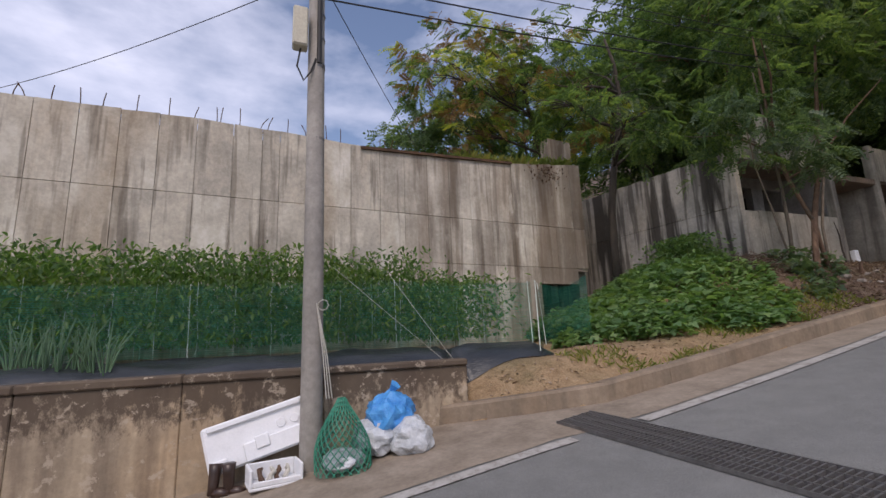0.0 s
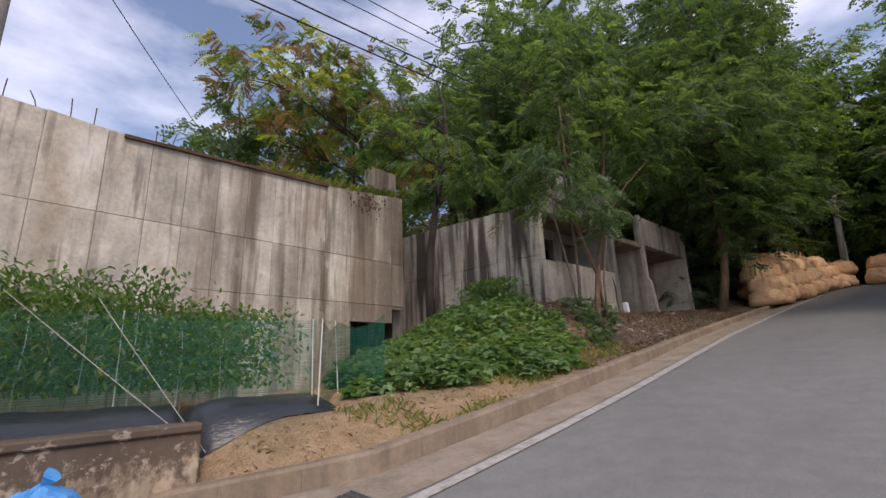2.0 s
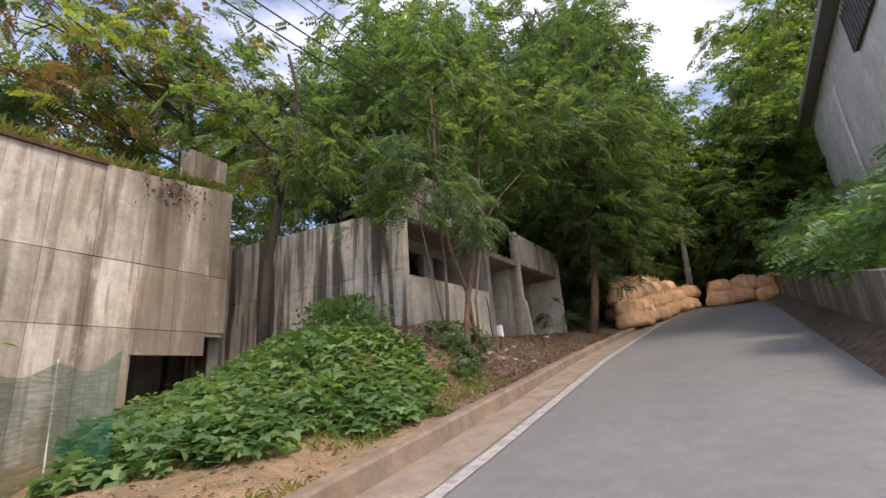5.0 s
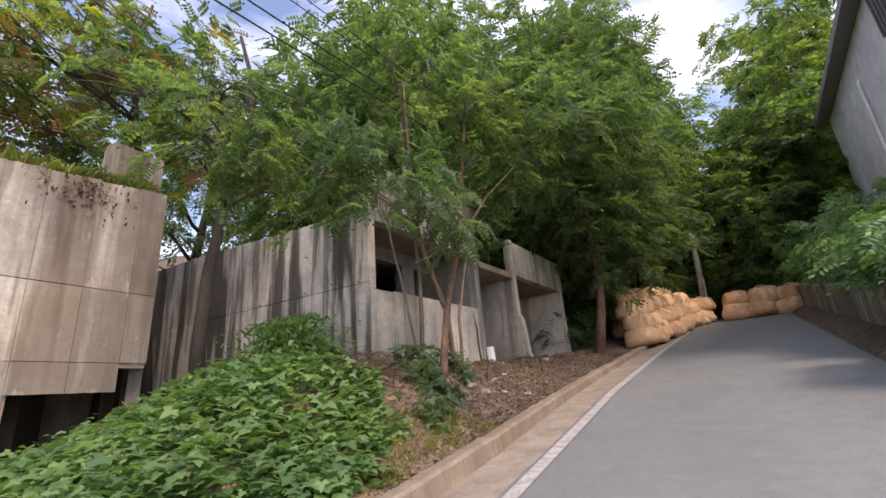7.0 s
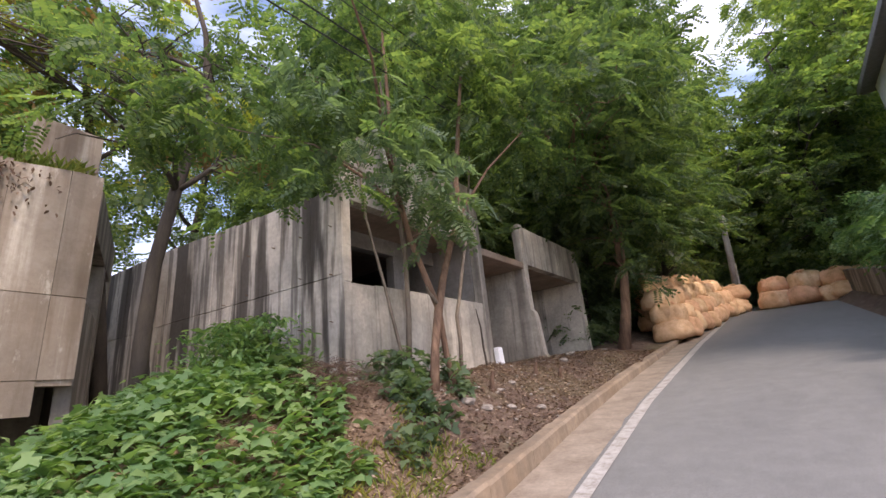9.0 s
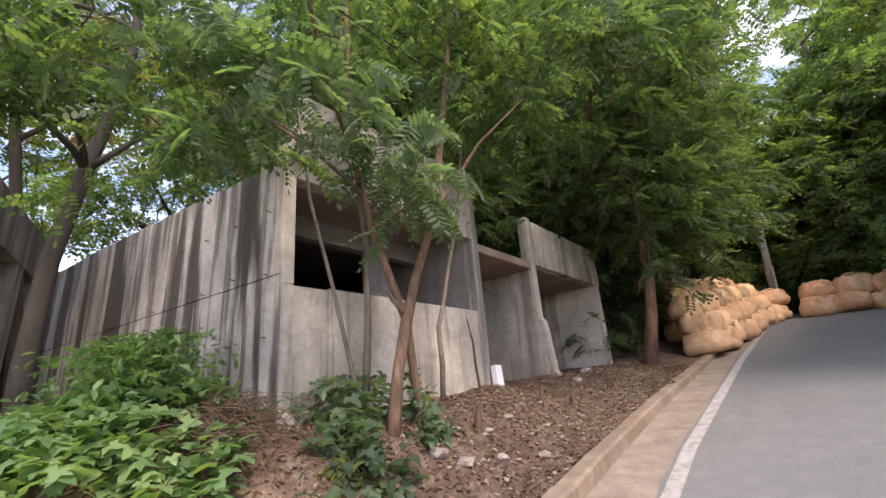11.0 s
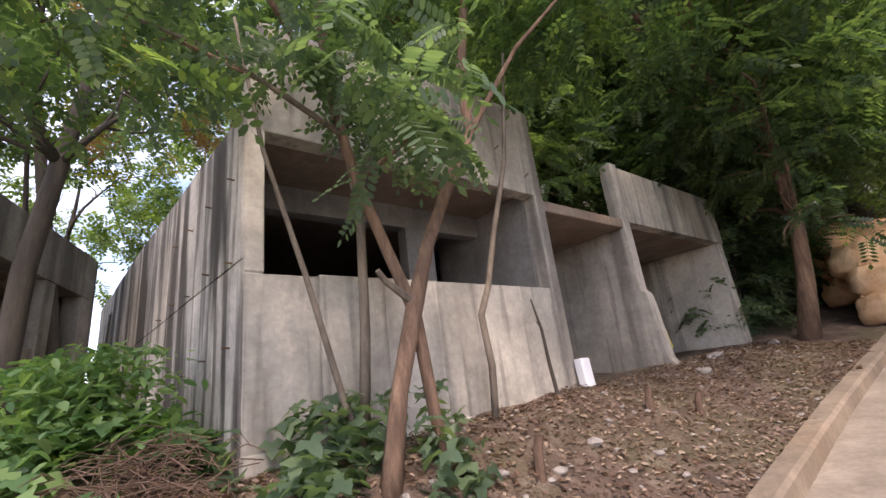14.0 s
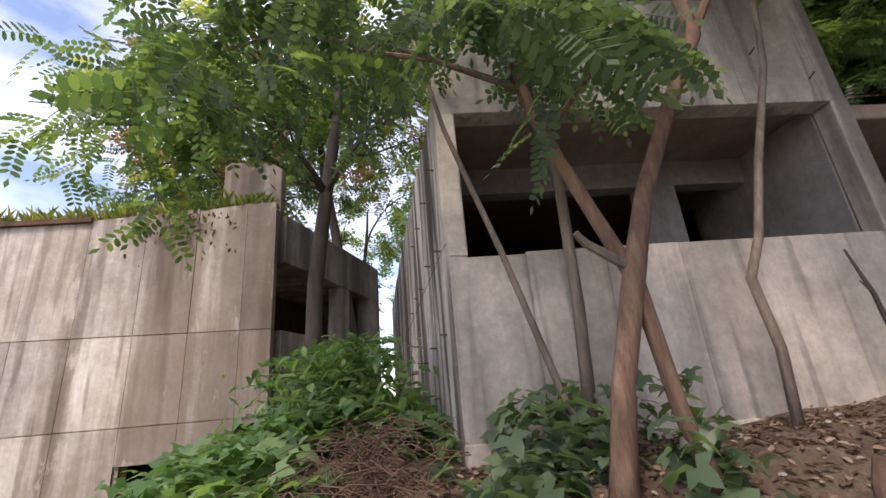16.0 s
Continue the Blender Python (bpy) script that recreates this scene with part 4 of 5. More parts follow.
tree((-19.0, 8.0), (-19.0, 8.0, 10), 0.14, [(-19, 8, 8.0, 2.6, 2.0), (-18, 9, 10.0, 2.6, 2.0), (-20, 6, 6.2, 2.4, 2.0), (-19.5, 8.4, 4.0, 1.6, 1.2)], 1300, MID, LEAF_FAR, BARK_DARK, "leafy tree behind the buildings")
tree((-25.0, 5.0), (-25.0, 5.0, 9), 0.14, [(-25, 5, 7.0, 2.8, 2.0), (-24, 7, 9.0, 2.6, 2.0), (-26, 3, 5.2, 2.4, 2.0), (-25, 6, 3.6, 2.2, 1.4)], 1100, MID, LEAF_FAR, BARK_DARK, "leafy tree behind the buildings")
# sparse yellowing tree above the long wall
tree((-12.0, 12.2 - 3.6), (-11.9, 7.6, 12.0), 0.12, [(-11.6, 6.2, 9.0, 1.5, 0.8), (-12.2, 5.0, 8.0, 1.3, 0.8), (-11.6, 8.0, 10.4, 1.8, 1.1), (-12.6, 6.4, 11.0, 1.8, 1.1), (-12.0, 4.2, 9.6, 1.3, 0.9), (-11.3, 9.4, 8.6, 1.5, 1.0)], 950, NEAR, LEAF, BARK_DARK, "sparse locust tree with yellow leaves and brown pods", scale=1.4, twigs=9, extra=((LEAF_YELLOW, 700, "yellowing leaves"), (LEAF_BROWN, 650, "dry brown pods")))
tree((-14.5, 5.0), (-14.2, 4.4, 10.0), 0.1, [(-14.0, 3.6, 7.6, 1.5, 1.2), (-14.4, 5.4, 9.0, 1.7, 1.3), (-13.6, 2.6, 6.6, 0.9, 0.7), (-13.8, 4.6, 6.4, 1.2, 0.8)], 1100, MID, LEAF_COOL, BARK_DARK, "bluish green tree behind the long wall")
# wood beyond the end of the road and on the slope
wood = [(-6.3, 25.0, 19, 0), (-6.6, 29, 19, 1), (-5.4, 34.2, 16, 0), (-1.5, 35.5, 9, 1), (0.8, 34.5, 8, 1), (-13.5, 17.5, 16, 1), (-12.5, 26, 16, 0), (-8.4, 27, 21, 0), (-10, 23.5, 19, 0), (-5.6, 28.2, 21, 0), (-6.4, 32, 23, 0), (-12.5, 20.5, 19, 1), (-13.5, 22, 12, 1), (-8.5, 32, 11, 1), (-5.5, 37, 12, 0), (-2.5, 39, 12, 1), (1.0, 38, 12.5, 0), (-12, 30, 13, 1), (-14, 15, 10.5, 0), (-17, 18, 12, 1), (-16.5, 25, 13, 0), (-3.5, 45, 16, 0), (2.5, 44, 17, 1), (6.5, 40, 16, 0), (-9, 42, 16, 1), (-15, 36, 16, 0), (-22, 14, 12, 0), (10, 48, 19, 1), (5, 54, 21, 0), (-22, 28, 15, 1), (-26, 20, 14, 0), (-20, 44, 19, 1), (-27, 36, 18, 0), (3.0, 36.5, 9.5, 1)]
for k, (x, y, h, c) in enumerate(wood):
    g = ground_z(x, y)
    r = 2.3 + 0.5 * (k % 3)
    rs = random.Random(k)
    lumps = [(x + rs.uniform(-1, 1) * r * 0.75, y + rs.uniform(-1, 1) * r * 0.75, g + h * q + rs.uniform(-0.6, 0.6), r * (0.95 - 0.35 * abs(q - 0.5)), r * 0.75) for q in (0.22, 0.38, 0.5, 0.62, 0.74, 0.85, 0.95)]
    near = y < 34.6
    tree((x, y), (x + rs.uniform(-0.5, 0.5), y, g + h * 0.85), 0.14 + 0.01 * h, lumps, 2000 if near else 1800, MID if near else COARSE, (LEAF_FAR, LEAF)[c] if y > 30 else (LEAF_DEEP, LEAF)[c], BARK_DARK, "dense green woodland tree on the slope", scale=1.25 if near else 1.1, twigs=2)


# ---- low plants ----
def lobed(r=1.0):
    v = [(0, 0, 0.0)] + [(math.cos(a) * q * r, math.sin(a) * q * r, -0.16 * q * q * r) for a, q in ((-2.4, 0.55), (-1.45, 0.95), (-0.85, 0.5), (-0.4, 0.78), (0, 1.2), (0.4, 0.78), (0.85, 0.5), (1.45, 0.95), (2.4, 0.55))]
    v = [(x + 0.3 * r, y, z) for x, y, z in v]
    return v, [(0, i, i + 1) for i in range(1, 9)]


def oval(length=1.0, width=0.4):
    l, w = length, width
    return [(0, 0, 0), (l * 0.25, w * 0.42, 0.05 * l), (l * 0.65, w * 0.42, 0.02 * l), (l, 0, -0.16 * l), (l * 0.65, -w * 0.42, 0.02 * l), (l * 0.25, -w * 0.42, 0.05 * l)], [(0, 1, 2, 3), (0, 3, 4, 5)]


def scatter(n, where, lift):
    out = []
    tries = 0
    while len(out) < n and tries < n * 40:
        tries += 1
        p = where()
        if p:
            x, y, k = p
            out.append((x, y, ground_z(x, y) + lift(k)))
    return np.array(out)


def plants(name, label, n, template, where, lift, size, mat, pitch=(0.0, 0.5), kind="stuff", category="plants"):
    p = scatter(n, where, lift)
    n = len(p)
    me = leaves_mesh(name, template, p, RNG.random(n) * 6.283, RNG.uniform(*pitch, n), RNG.normal(size=n) * 0.35, size * (0.6 + 0.8 * RNG.random(n)), mat)
    return tagged(part(name, me, mat), label, category, kind=kind)


rnd = random.Random(11)


def mound():
    x, y = rnd.uniform(-9.6, -4.5), rnd.uniform(3.9, 9.9)
    e = ((x + 7.2) / 2.4) ** 2 + ((y - 6.9) / 2.9) ** 2 + 0.4 * noise.noise((x * 1.4, y * 1.4, 2))
    if y > 8.8 + 0.25 * math.sin(x * 5) and x > -6.75:
        return None
    if y < 4.9 + 0.5 * noise.noise((x * 2, y, 6)) and x < -6.6:
        return None
    if noise.noise((x * 2.1, y * 2.1, 8)) < -0.28 and x > -6.9:
        return None
    return (x, y, max(0.0, 1 - e)) if e < 1 else None


plants("ground_cover", "dense bright green vine leaves over the mound", 10500, lobed(1), mound, lambda k: 0.04 + rnd.random() ** 0.7 * 0.34 * min(1, 0.3 + k * 2) + 0.14 * rnd.random() ** 6, np.float64(0.086), LEAF_VINE, (-0.25, 0.75))


def foot():
    x, y = rnd.uniform(-6.65, -4.9), rnd.uniform(8.6, 11.0)
    return (x, y, rnd.random()) if noise.noise((x * 2, y * 2, 9)) > -0.12 and x < -4.7 - (y - 8.5) * 0.32 and not (y < 9.55 and -6.6 < x < -5.3) else None


plants("bramble_leaves", "dark broad leaves at the foot of the house", 820, lobed(1), foot, lambda k: 0.03 + k * k * 0.42, np.float64(0.08), LEAF_COOL, (0.0, 0.9))


def tall_weed():
    x, y = rnd.gauss(-7.65, 0.4), rnd.gauss(8.75, 0.3)
    return x, y, rnd.random()


plants("tall_weeds", "tall leafy weeds beside the house flank", 2600, oval(1, 0.45), tall_weed, lambda k: 0.15 + k * 0.75, np.float64(0.1), LEAF_VINE, (-0.3, 0.9))


def verge():
    x, y = rnd.uniform(-6.0, -4.35), rnd.uniform(3.4, 10)
    return (x, y, rnd.random()) if noise.noise((x * 1.1, y * 1.1, 4)) > 0.12 else None


plants("verge_grass", "dry yellow-green grass tufts on the verge", 1700, oval(1, 0.09), verge, lambda k: 0.0, np.float64(0.1), GRASS, (-1.4, -0.5))


def litter_zone():
    x, y = rnd.uniform(-6.6, -4.2), rnd.uniform(7.5, 19)
    return x, y, rnd.random()


plants("leaf_litter", "dead brown leaves strewn over the bank", 15000, oval(1, 0.5), litter_zone, lambda k: 0.008 + 0.02 * k, np.float64(0.05), LITTER, (-0.5, 0.5), category="leaf litter")


def sand_zone():
    x, y = rnd.uniform(-6.0, -4.3), rnd.uniform(2.2, 8)
    return x, y, rnd.random()


plants("leaf_litter", "dead brown leaves strewn over the sandy verge", 900, oval(1, 0.5), sand_zone, lambda k: 0.008, np.float64(0.05), LITTER, (-0.4, 0.4), category="leaf litter")
# grass along the wall top
gp = []
for i in range(1500):
    u = rnd.uniform(2.2, 6.0)
    gp.append(tuple(AT_A @ Vector((u, rnd.uniform(0.03, 0.6), top_a(u) - 0.04))))
gp = np.array(gp)
tagged(part("wall_grass", leaves_mesh("wall_grass", oval(1, 0.1), gp, RNG.random(1500) * 6.28, RNG.uniform(-1.5, -0.6, 1500), RNG.normal(size=1500) * 0.3, 0.3 * (0.5 + 0.8 * RNG.random(1500)), GRASS), GRASS), "yellow-green grass growing along the wall top", "grass", kind="stuff")
# creeper hanging over the wall top at its end
hv = np.array([tuple(AT_A @ Vector((rnd.gauss(4.9, 0.35), -0.03 - 0.05 * rnd.random(), 5.75 - abs(rnd.gauss(0, 0.3))))) for _ in range(160)])
tagged(part("creeper", leaves_mesh("creeper", oval(1, 0.5), hv, RNG.random(160) * 6.28, RNG.uniform(0.2, 1.3, 160), RNG.normal(size=160) * 0.4, 0.07 * (0.6 + 0.8 * RNG.random(160)), LITTER), LITTER), "withered creeper hanging from the wall top", "creeper", kind="stuff")


# bushes above the retaining wall
def bush(x, y, r, n, label, mat=LEAF_VINE):
    z = ground_z(x, y)
    b = thing("bush", label, "bush", "bushes above the road wall", at=pose(x, y, z))
    for _ in range(4):
        part("stem", Shape().tube(bent((0, 0, -0.05), (rnd.uniform(-r, r) * 0.6, rnd.uniform(-r, r) * 0.6, r * 1.1), 4), [0.025, 0.02, 0.014, 0.008], 5), BARK_DARK, b)
    part("foliage", crown_mesh([(0, 0, r * 0.8, r, r * 0.7), (-r * 0.5, r * 0.3, r * 0.5, r * 0.7, r * 0.5), (r * 0.3, -r * 0.5, r * 0.9, r * 0.7, r * 0.6)], n, MID, mat, 0.8), mat, b)


for x, y, r in ((1.5, 12.5, 0.9), (1.3, 15.5, 1.0), (1.6, 18.5, 1.1), (1.7, 21.5, 1.2), (1.9, 25, 1.3), (1.8, 29, 1.4), (2.8, 17, 1.2), (3.0, 24, 1.5), (2.9, 32, 1.8)):
    bush(x, y, r, 520, "bright green bush leaning over the retaining wall")

for x, y, r in ((-7.4, 20.4, 0.9), (-8.2, 22.2, 1.2), (-7.2, 24.2, 1.1), (-6.9, 26.8, 1.2), (-6.6, 30.0, 1.3), (-5.2, 33.4, 1.5), (-2.6, 34.0, 1.6), (0.2, 33.4, 1.4), (2.6, 34.4, 1.8), (-10.2, 21.2, 1.5), (-9.2, 25.6, 1.6), (-9.0, 30.5, 1.8), (-0.8, 37.5, 2.2), (-4.2, 36.5, 2.2), (3.4, 38.5, 2.4), (-8.2, 36.0, 2.4), (-13.5, 20.0, 1.8), (-14.0, 24.5, 2.0), (-14.5, 30.0, 2.4)):
    bush(x, y, r, int(520 * r), "dark shaded undergrowth at the edge of the wood", LEAF_COOL)

# dead twigs at the foot of the mound
heap = Shape()
for _ in range(380):
    x, y = rnd.gauss(-6.15, 0.24), rnd.gauss(9.05, 0.24)
    z = ground_z(x, y)
    a = rnd.random() * 6.28
    p = Vector((x, y, z + rnd.random() * 0.34))
    d = Vector((math.cos(a), math.sin(a), rnd.uniform(-0.5, 0.15))) * rnd.uniform(0.15, 0.4)
    heap.tube([p - d * 0.5, p + Vector((0, 0, 0.05)), p + d * 0.5], [0.0035, 0.0035, 0.002], 4)
tagged(part("twig_heap", heap, TWIG), "heap of dry reddish brown twigs and stems", "twigs", kind="stuff")


# rubble
def stone(x, y, r, label):
    bm = bmesh.new()
    bmesh.ops.create_icosphere(bm, subdivisions=2, radius=r)
    o = rnd.random() * 50
    for v in bm.verts:
        v.co *= 1 + 0.45 * noise.noise(v.co * (1.3 / r) + Vector((o, o, 0)))
        v.co.z *= 0.55
    me = bpy.data.meshes.new("stone")
    bm.to_mesh(me)
    bm.free()
    ob = part("stone", me, STONE)
    ob.matrix_basis = pose(x, y, ground_z(x, y) + r * 0.12, 0, 0, rnd.random() * 360)
    tagged(ob, label, "stone", "rubble on the bank")


for x, y, r in ((-5.35, 10.55, 0.1), (-5.2, 10.75, 0.09), (-5.15, 11.3, 0.08), (-5.45, 11.55, 0.06), (-5.0, 11.9, 0.07), (-5.6, 12.2, 0.07), (-5.3, 12.6, 0.05), (-5.55, 11.1, 0.05), (-6.0, 15.4, 0.1), (-6.2, 16.3, 0.12), (-6.1, 18.6, 0.1)):
    stone(x, y, r, "pale broken concrete lump lying on the bank")
for _ in range(230):
    stone(rnd.uniform(-6.4, -4.7), rnd.uniform(9.8, 17.5), 0.01 + 0.03 * rnd.random() ** 2.2, "small pale stone among dead leaves")

# ---- garden plot behind the low wall ----
def crop(x, y):
    z = ground_z(x, y)
    c = thing("pepper_plant", "tall leafy pepper plant in a dense row", "plant", "pepper plants in rows", at=pose(x, y, z))
    part("stem", Shape().tube(bent((0, 0, -0.05), (0, 0, 1.3), 4, 0.05), [0.007, 0.007, 0.006, 0.004], 5), STAKE, c)
    return c


n_leaf = 520
cp = np.stack([RNG.normal(size=n_leaf) * 0.3, RNG.normal(size=n_leaf) * 0.3, 0.38 + 1.4 * RNG.random(n_leaf) ** 0.8], -1)
crop_leaf = leaves_mesh("foliage", oval(1, 0.42), cp, RNG.random(n_leaf) * 6.28, RNG.uniform(0.1, 1.1, n_leaf), RNG.normal(size=n_leaf) * 0.4, 0.105 * (0.6 + 0.7 * RNG.random(n_leaf)), LEAF_CROP)
for row, x in enumerate((-6.95, -7.6, -8.1)):
    for i in range(27):
        y = -9.5 + i * 0.5 + 0.2 * (row % 2)
        if y > 3.0 + 0.1 * row:
            continue
        c = crop(x + rnd.uniform(-0.05, 0.05), y)
        part("foliage", crop_leaf, LEAF_CROP, c)
        c.matrix_basis = c.matrix_basis @ pose(0, 0, 0, 0, 0, rnd.random() * 360) @ Matrix.Diagonal((1, 1, rnd.uniform(0.88, 1.04) * (1 if y < 2 else 0.85), 1))
for i in range(9):
    x, y = -5.85 + rnd.uniform(-0.1, 0.1), -3.05 + i * 0.11
    z = ground_z(x, y)
    on = thing("spring_onion", "clump of upright grey-green spring onion leaves", "plant", "spring onions", at=pose(x, y, z))
    for _ in range(9):
        a, h = rnd.random() * 6.28, rnd.uniform(0.45, 0.75)
        q = rnd.uniform(0.03, 0.3)
        part("leaf", Shape().tube([(0, 0, 0), (math.cos(a) * q * 0.5, math.sin(a) * q * 0.4, h * 0.6), (math.cos(a) * q, math.sin(a) * q, h)], [0.009, 0.009, 0.002], 5), LEAF_ONION, on)

# mulch film over the bed edge
film_s = Shape().grid([-9 + 0.12 * i for i in range(105)], [i / 12 for i in range(13)], lambda y, v: (-5.6 - 0.98 * v - 0.03 * noise.noise((y * 3, v * 5, 0)), y + (0.25 * math.sin(v * 3.1) if y > 3 else 0), ground_z(-5.6 - 0.98 * v, y) + 0.012 + 0.2 * math.sin(math.pi * min(1, v)) ** 0.6 * (1 - smooth(3.1, 3.5, y) * 0.9) + 0.045 * noise.noise((y * 2.6, v * 7, 1)) * math.sin(math.pi * v)))
tagged(part("mulch_film", film_s, MULCH, smooth=True), "wrinkled black plastic film over a garden bed", "plastic film")

# fence of green net on stakes
fence = thing("net_fence", "low green net fence on thin pale stakes", "fence")
fx = lambda y: along(y, [(-10, -6.6), (2.4, -6.6), (3.4, -5.96)])
tops = [(-8.6, 2.15), (-6.2, 2.12), (-3.9, 2.14), (-1.52, 2.15), (1.33, 2.22), (3.38, 2.14)]
for y, zt in tops:
    part("stake", Shape().tube([(fx(y), y, 0.85), (fx(y) - 0.02, y - 0.02, zt)], [0.008, 0.007], 6), STAKE, fence)
part("stake", Shape().tube([(-5.66, 3.3, 0.85), (-5.95, 3.48, 2.14)], [0.009, 0.007], 6), STAKE, fence)
part("stake", Shape().tube([(-7.1, 4.37, 0.95), (-7.3, 4.39, 2.27)], [0.009, 0.007], 6), STAKE, fence)
top_net = lambda y: along(y, tops) - 0.02
fy = [-8.6 + 0.1 * i for i in range(121)]
part("net", Shape().grid(fy, [0, 1], lambda y, v: (fx(y) + 0.02 * noise.noise((y, v * 3, 4)), y, 1.18 + (top_net(y) - 1.18) * v)), NET_FILM, fence, "translucent green garden net")
for (xa, ya), (xb, yb) in (((-5.95, 3.48), (-7.18, 4.38)), ((-7.18, 4.38), (-5.9, 4.46))):
    part("net", Shape().grid([i / 8 for i in range(9)], [0, 1], lambda u, v: (xa + (xb - xa) * u, ya + (yb - ya) * u, ground_z(xa + (xb - xa) * u, ya + (yb - ya) * u) + 0.02 + (1.14 - 0.1 * math.sin(math.pi * u)) * v)), NET_DENSE, fence, "translucent green garden net")
strands = Shape()
for i in range(34):
    z = 1.18 + i * 0.028
    strands.tube([(fx(y), y, z + 0.012 * noise.noise((y * 0.7, i, 0))) for y in fy[::6]], [0.0022] * len(fy[::6]), 3)
tagged(part("netting", strands, NETTING, fence), kind="stuff")

# ---- utility pole and cables ----
pole = thing("utility_pole", "grey concrete utility pole with a meter box", "utility pole", at=pose(-5.0, -0.06, road_z(-0.06)))
part("shaft", Shape().tube([(0, 0, -0.3), (0, 0, 0), (0, 0.0, 3.0), (0.0, -0.02, 8.6)], [0.122, 0.12, 0.108, 0.086], 20), POLE_MAT, pole, smooth=True)
for z in (1.72, 2.62, 3.7, 4.66, 4.7, 5.05, 5.4, 5.75, 6.1):
    part("band", Shape().tube([(0, 0, z), (0, 0, z + 0.03)], [0.116 - 0.003 * z] * 2, 18), STEEL, pole, "steel strap")
box = part("meter_box", Shape().box((0.02, -0.30, 4.85), (0.2, -0.12, 5.38)), BOX_BEIGE, pole, "beige plastic box", bevel=0.02)
part("conduit", Shape().tube([(0.1, 0.02, 4.7), (0.12, 0.02, 5.4), (0.11, 0.02, 8.2)], [0.03] * 3, 8), BLACK, pole)
part("cable_loop", Shape().tube([(0.1, -0.2, 4.87), (0.12, -0.24, 4.6), (0.12, -0.16, 4.42), (0.12, -0.08, 4.55), (0.1, -0.02, 4.75)], [0.012] * 5, 6), BLACK, pole)
for k in range(3):
    part("rope", Shape().tube([(0.12, 0.03, 1.74), (0.14, 0.1 + 0.02 * k, 1.2), (0.15, 0.14 + 0.03 * k, 0.72)], [0.006] * 3, 5), ROPE, pole, "pale tied rope")
part("rope_knot", Shape().tube([(0.12 + 0.02 * math.sin(k), 0.1 + 0.055 * math.cos(k * 0.9), 1.72 + 0.06 * math.sin(k * 0.9)) for k in range(15)], [0.006] * 15, 5), ROPE, pole)


def cable(a, b, sag, r, label, mat=BLACK):
    a, b = Vector(a), Vector(b)
    pts = [a.lerp(b, i / 16) - Vector((0, 0, sag * 4 * (i / 16) * (1 - i / 16))) for i in range(17)]
    tagged(part("cable", Shape().tube(pts, [r] * 17, 5), mat), label, "cable", "cables from the pole")


far = (-7.0, 24.0, 10.2)
for k, (z, dz, sag) in enumerate(((5.65, 0.0, 0.45), (5.95, 0.35, 0.5), (6.3, 0.7, 0.4), (6.6, 1.0, 0.55))):
    cable((-4.95, -0.03, z), (far[0] + 0.15 * k, far[1], far[2] + dz * 0.8), sag, 0.012 if k < 2 else 0.008, "black overhead cable running up the road")
cable((-5.0, -0.1, 6.0), (-14, -9, 7.6), 0.3, 0.007, "thin overhead wire above the garden")
cable((-5.0, 0.0, 5.95), (-16, 6, 7.2), 0.25, 0.007, "thin overhead wire above the garden")
cable((-5.42, 1.96, 0.75), (-6.0, 0.3, 2.3), 0.01, 0.0035, "pale guy wire anchored at the wall end", ROPE)
cable((-5.4, 2.0, 0.72), (-5.85, 1.0, 2.25), 0.01, 0.0035, "pale guy wire anchored at the wall end", ROPE)

leaning = thing("utility_pole", "leaning grey concrete pole among the bulk bags", "utility pole")
part("shaft", Shape().tube([(-3.36, 32.0, 4.6), (-3.2, 32.0, 7.2), (-3.05, 32.0, 9.6)], [0.17, 0.155, 0.14], 14), POLE_MAT, leaning, smooth=True)
part("guard_tube", Shape().tube([(-3.2, 31.8, 4.75), (-3.06, 31.82, 7.0)], [0.045, 0.045], 8), ROPE, leaning, "pale plastic guard")


# ---- bulk bags ----
def bag_mesh(seed, r=0.64, h=0.74):
    """A sagging drum of woven cloth: flat-ish top, pleats under the rim, pressed creases."""
    s = Shape()
    profile = [(0.0, 0.0), (0.55, 0.0), (0.86, 0.02), (0.97, 0.1), (1.03, 0.24), (1.05, 0.4), (1.03, 0.56), (0.98, 0.72), (0.9, 0.86), (0.8, 0.94), (0.62, 0.985), (0.4, 1.0), (0.18, 0.97), (0.0, 0.96)]
    n = 36

    def spot(i, a):
        q, z = profile[i]
        ang = 2 * math.pi * a / n
        cx, cy = math.cos(ang), math.sin(ang)
        square = 1 / (abs(cx) ** 5 + abs(cy) ** 5) ** 0.2
        w = q * (0.55 + 0.45 * square)
        pleat = abs(math.sin(ang * 7 + seed + 1.5 * noise.noise((cx * 2, cy * 2, seed))))
        w *= 1 - 0.075 * pleat * smooth(0.5, 0.95, z) - 0.05 * pleat * smooth(0.3, 0.0, z)
        crease = abs(noise.noise((cx * 1.7 + seed * 5, cy * 1.7, z * 2.6)))
        w *= 1 + 0.1 * noise.noise((cx + seed * 9, cy, z * 1.3)) - 0.13 * (1 - smooth(0.0, 0.22, crease)) * smooth(0.1, 0.3, z)
        lift = 0.1 * noise.noise((cx * q * 1.8 + seed * 3, cy * q * 1.8, 7)) + 0.06 * abs(noise.noise((cx * q * 5, cy * q * 5 + seed, 3)))
        return (cx * w * r, cy * w * r, h * (z + lift * smooth(0.55, 1.0, z)))

    s.grid(range(len(profile)), range(n + 1), spot)
    return s.mesh("sack", True)


SACKS = [bag_mesh(k) for k in range(5)]
TIES = []
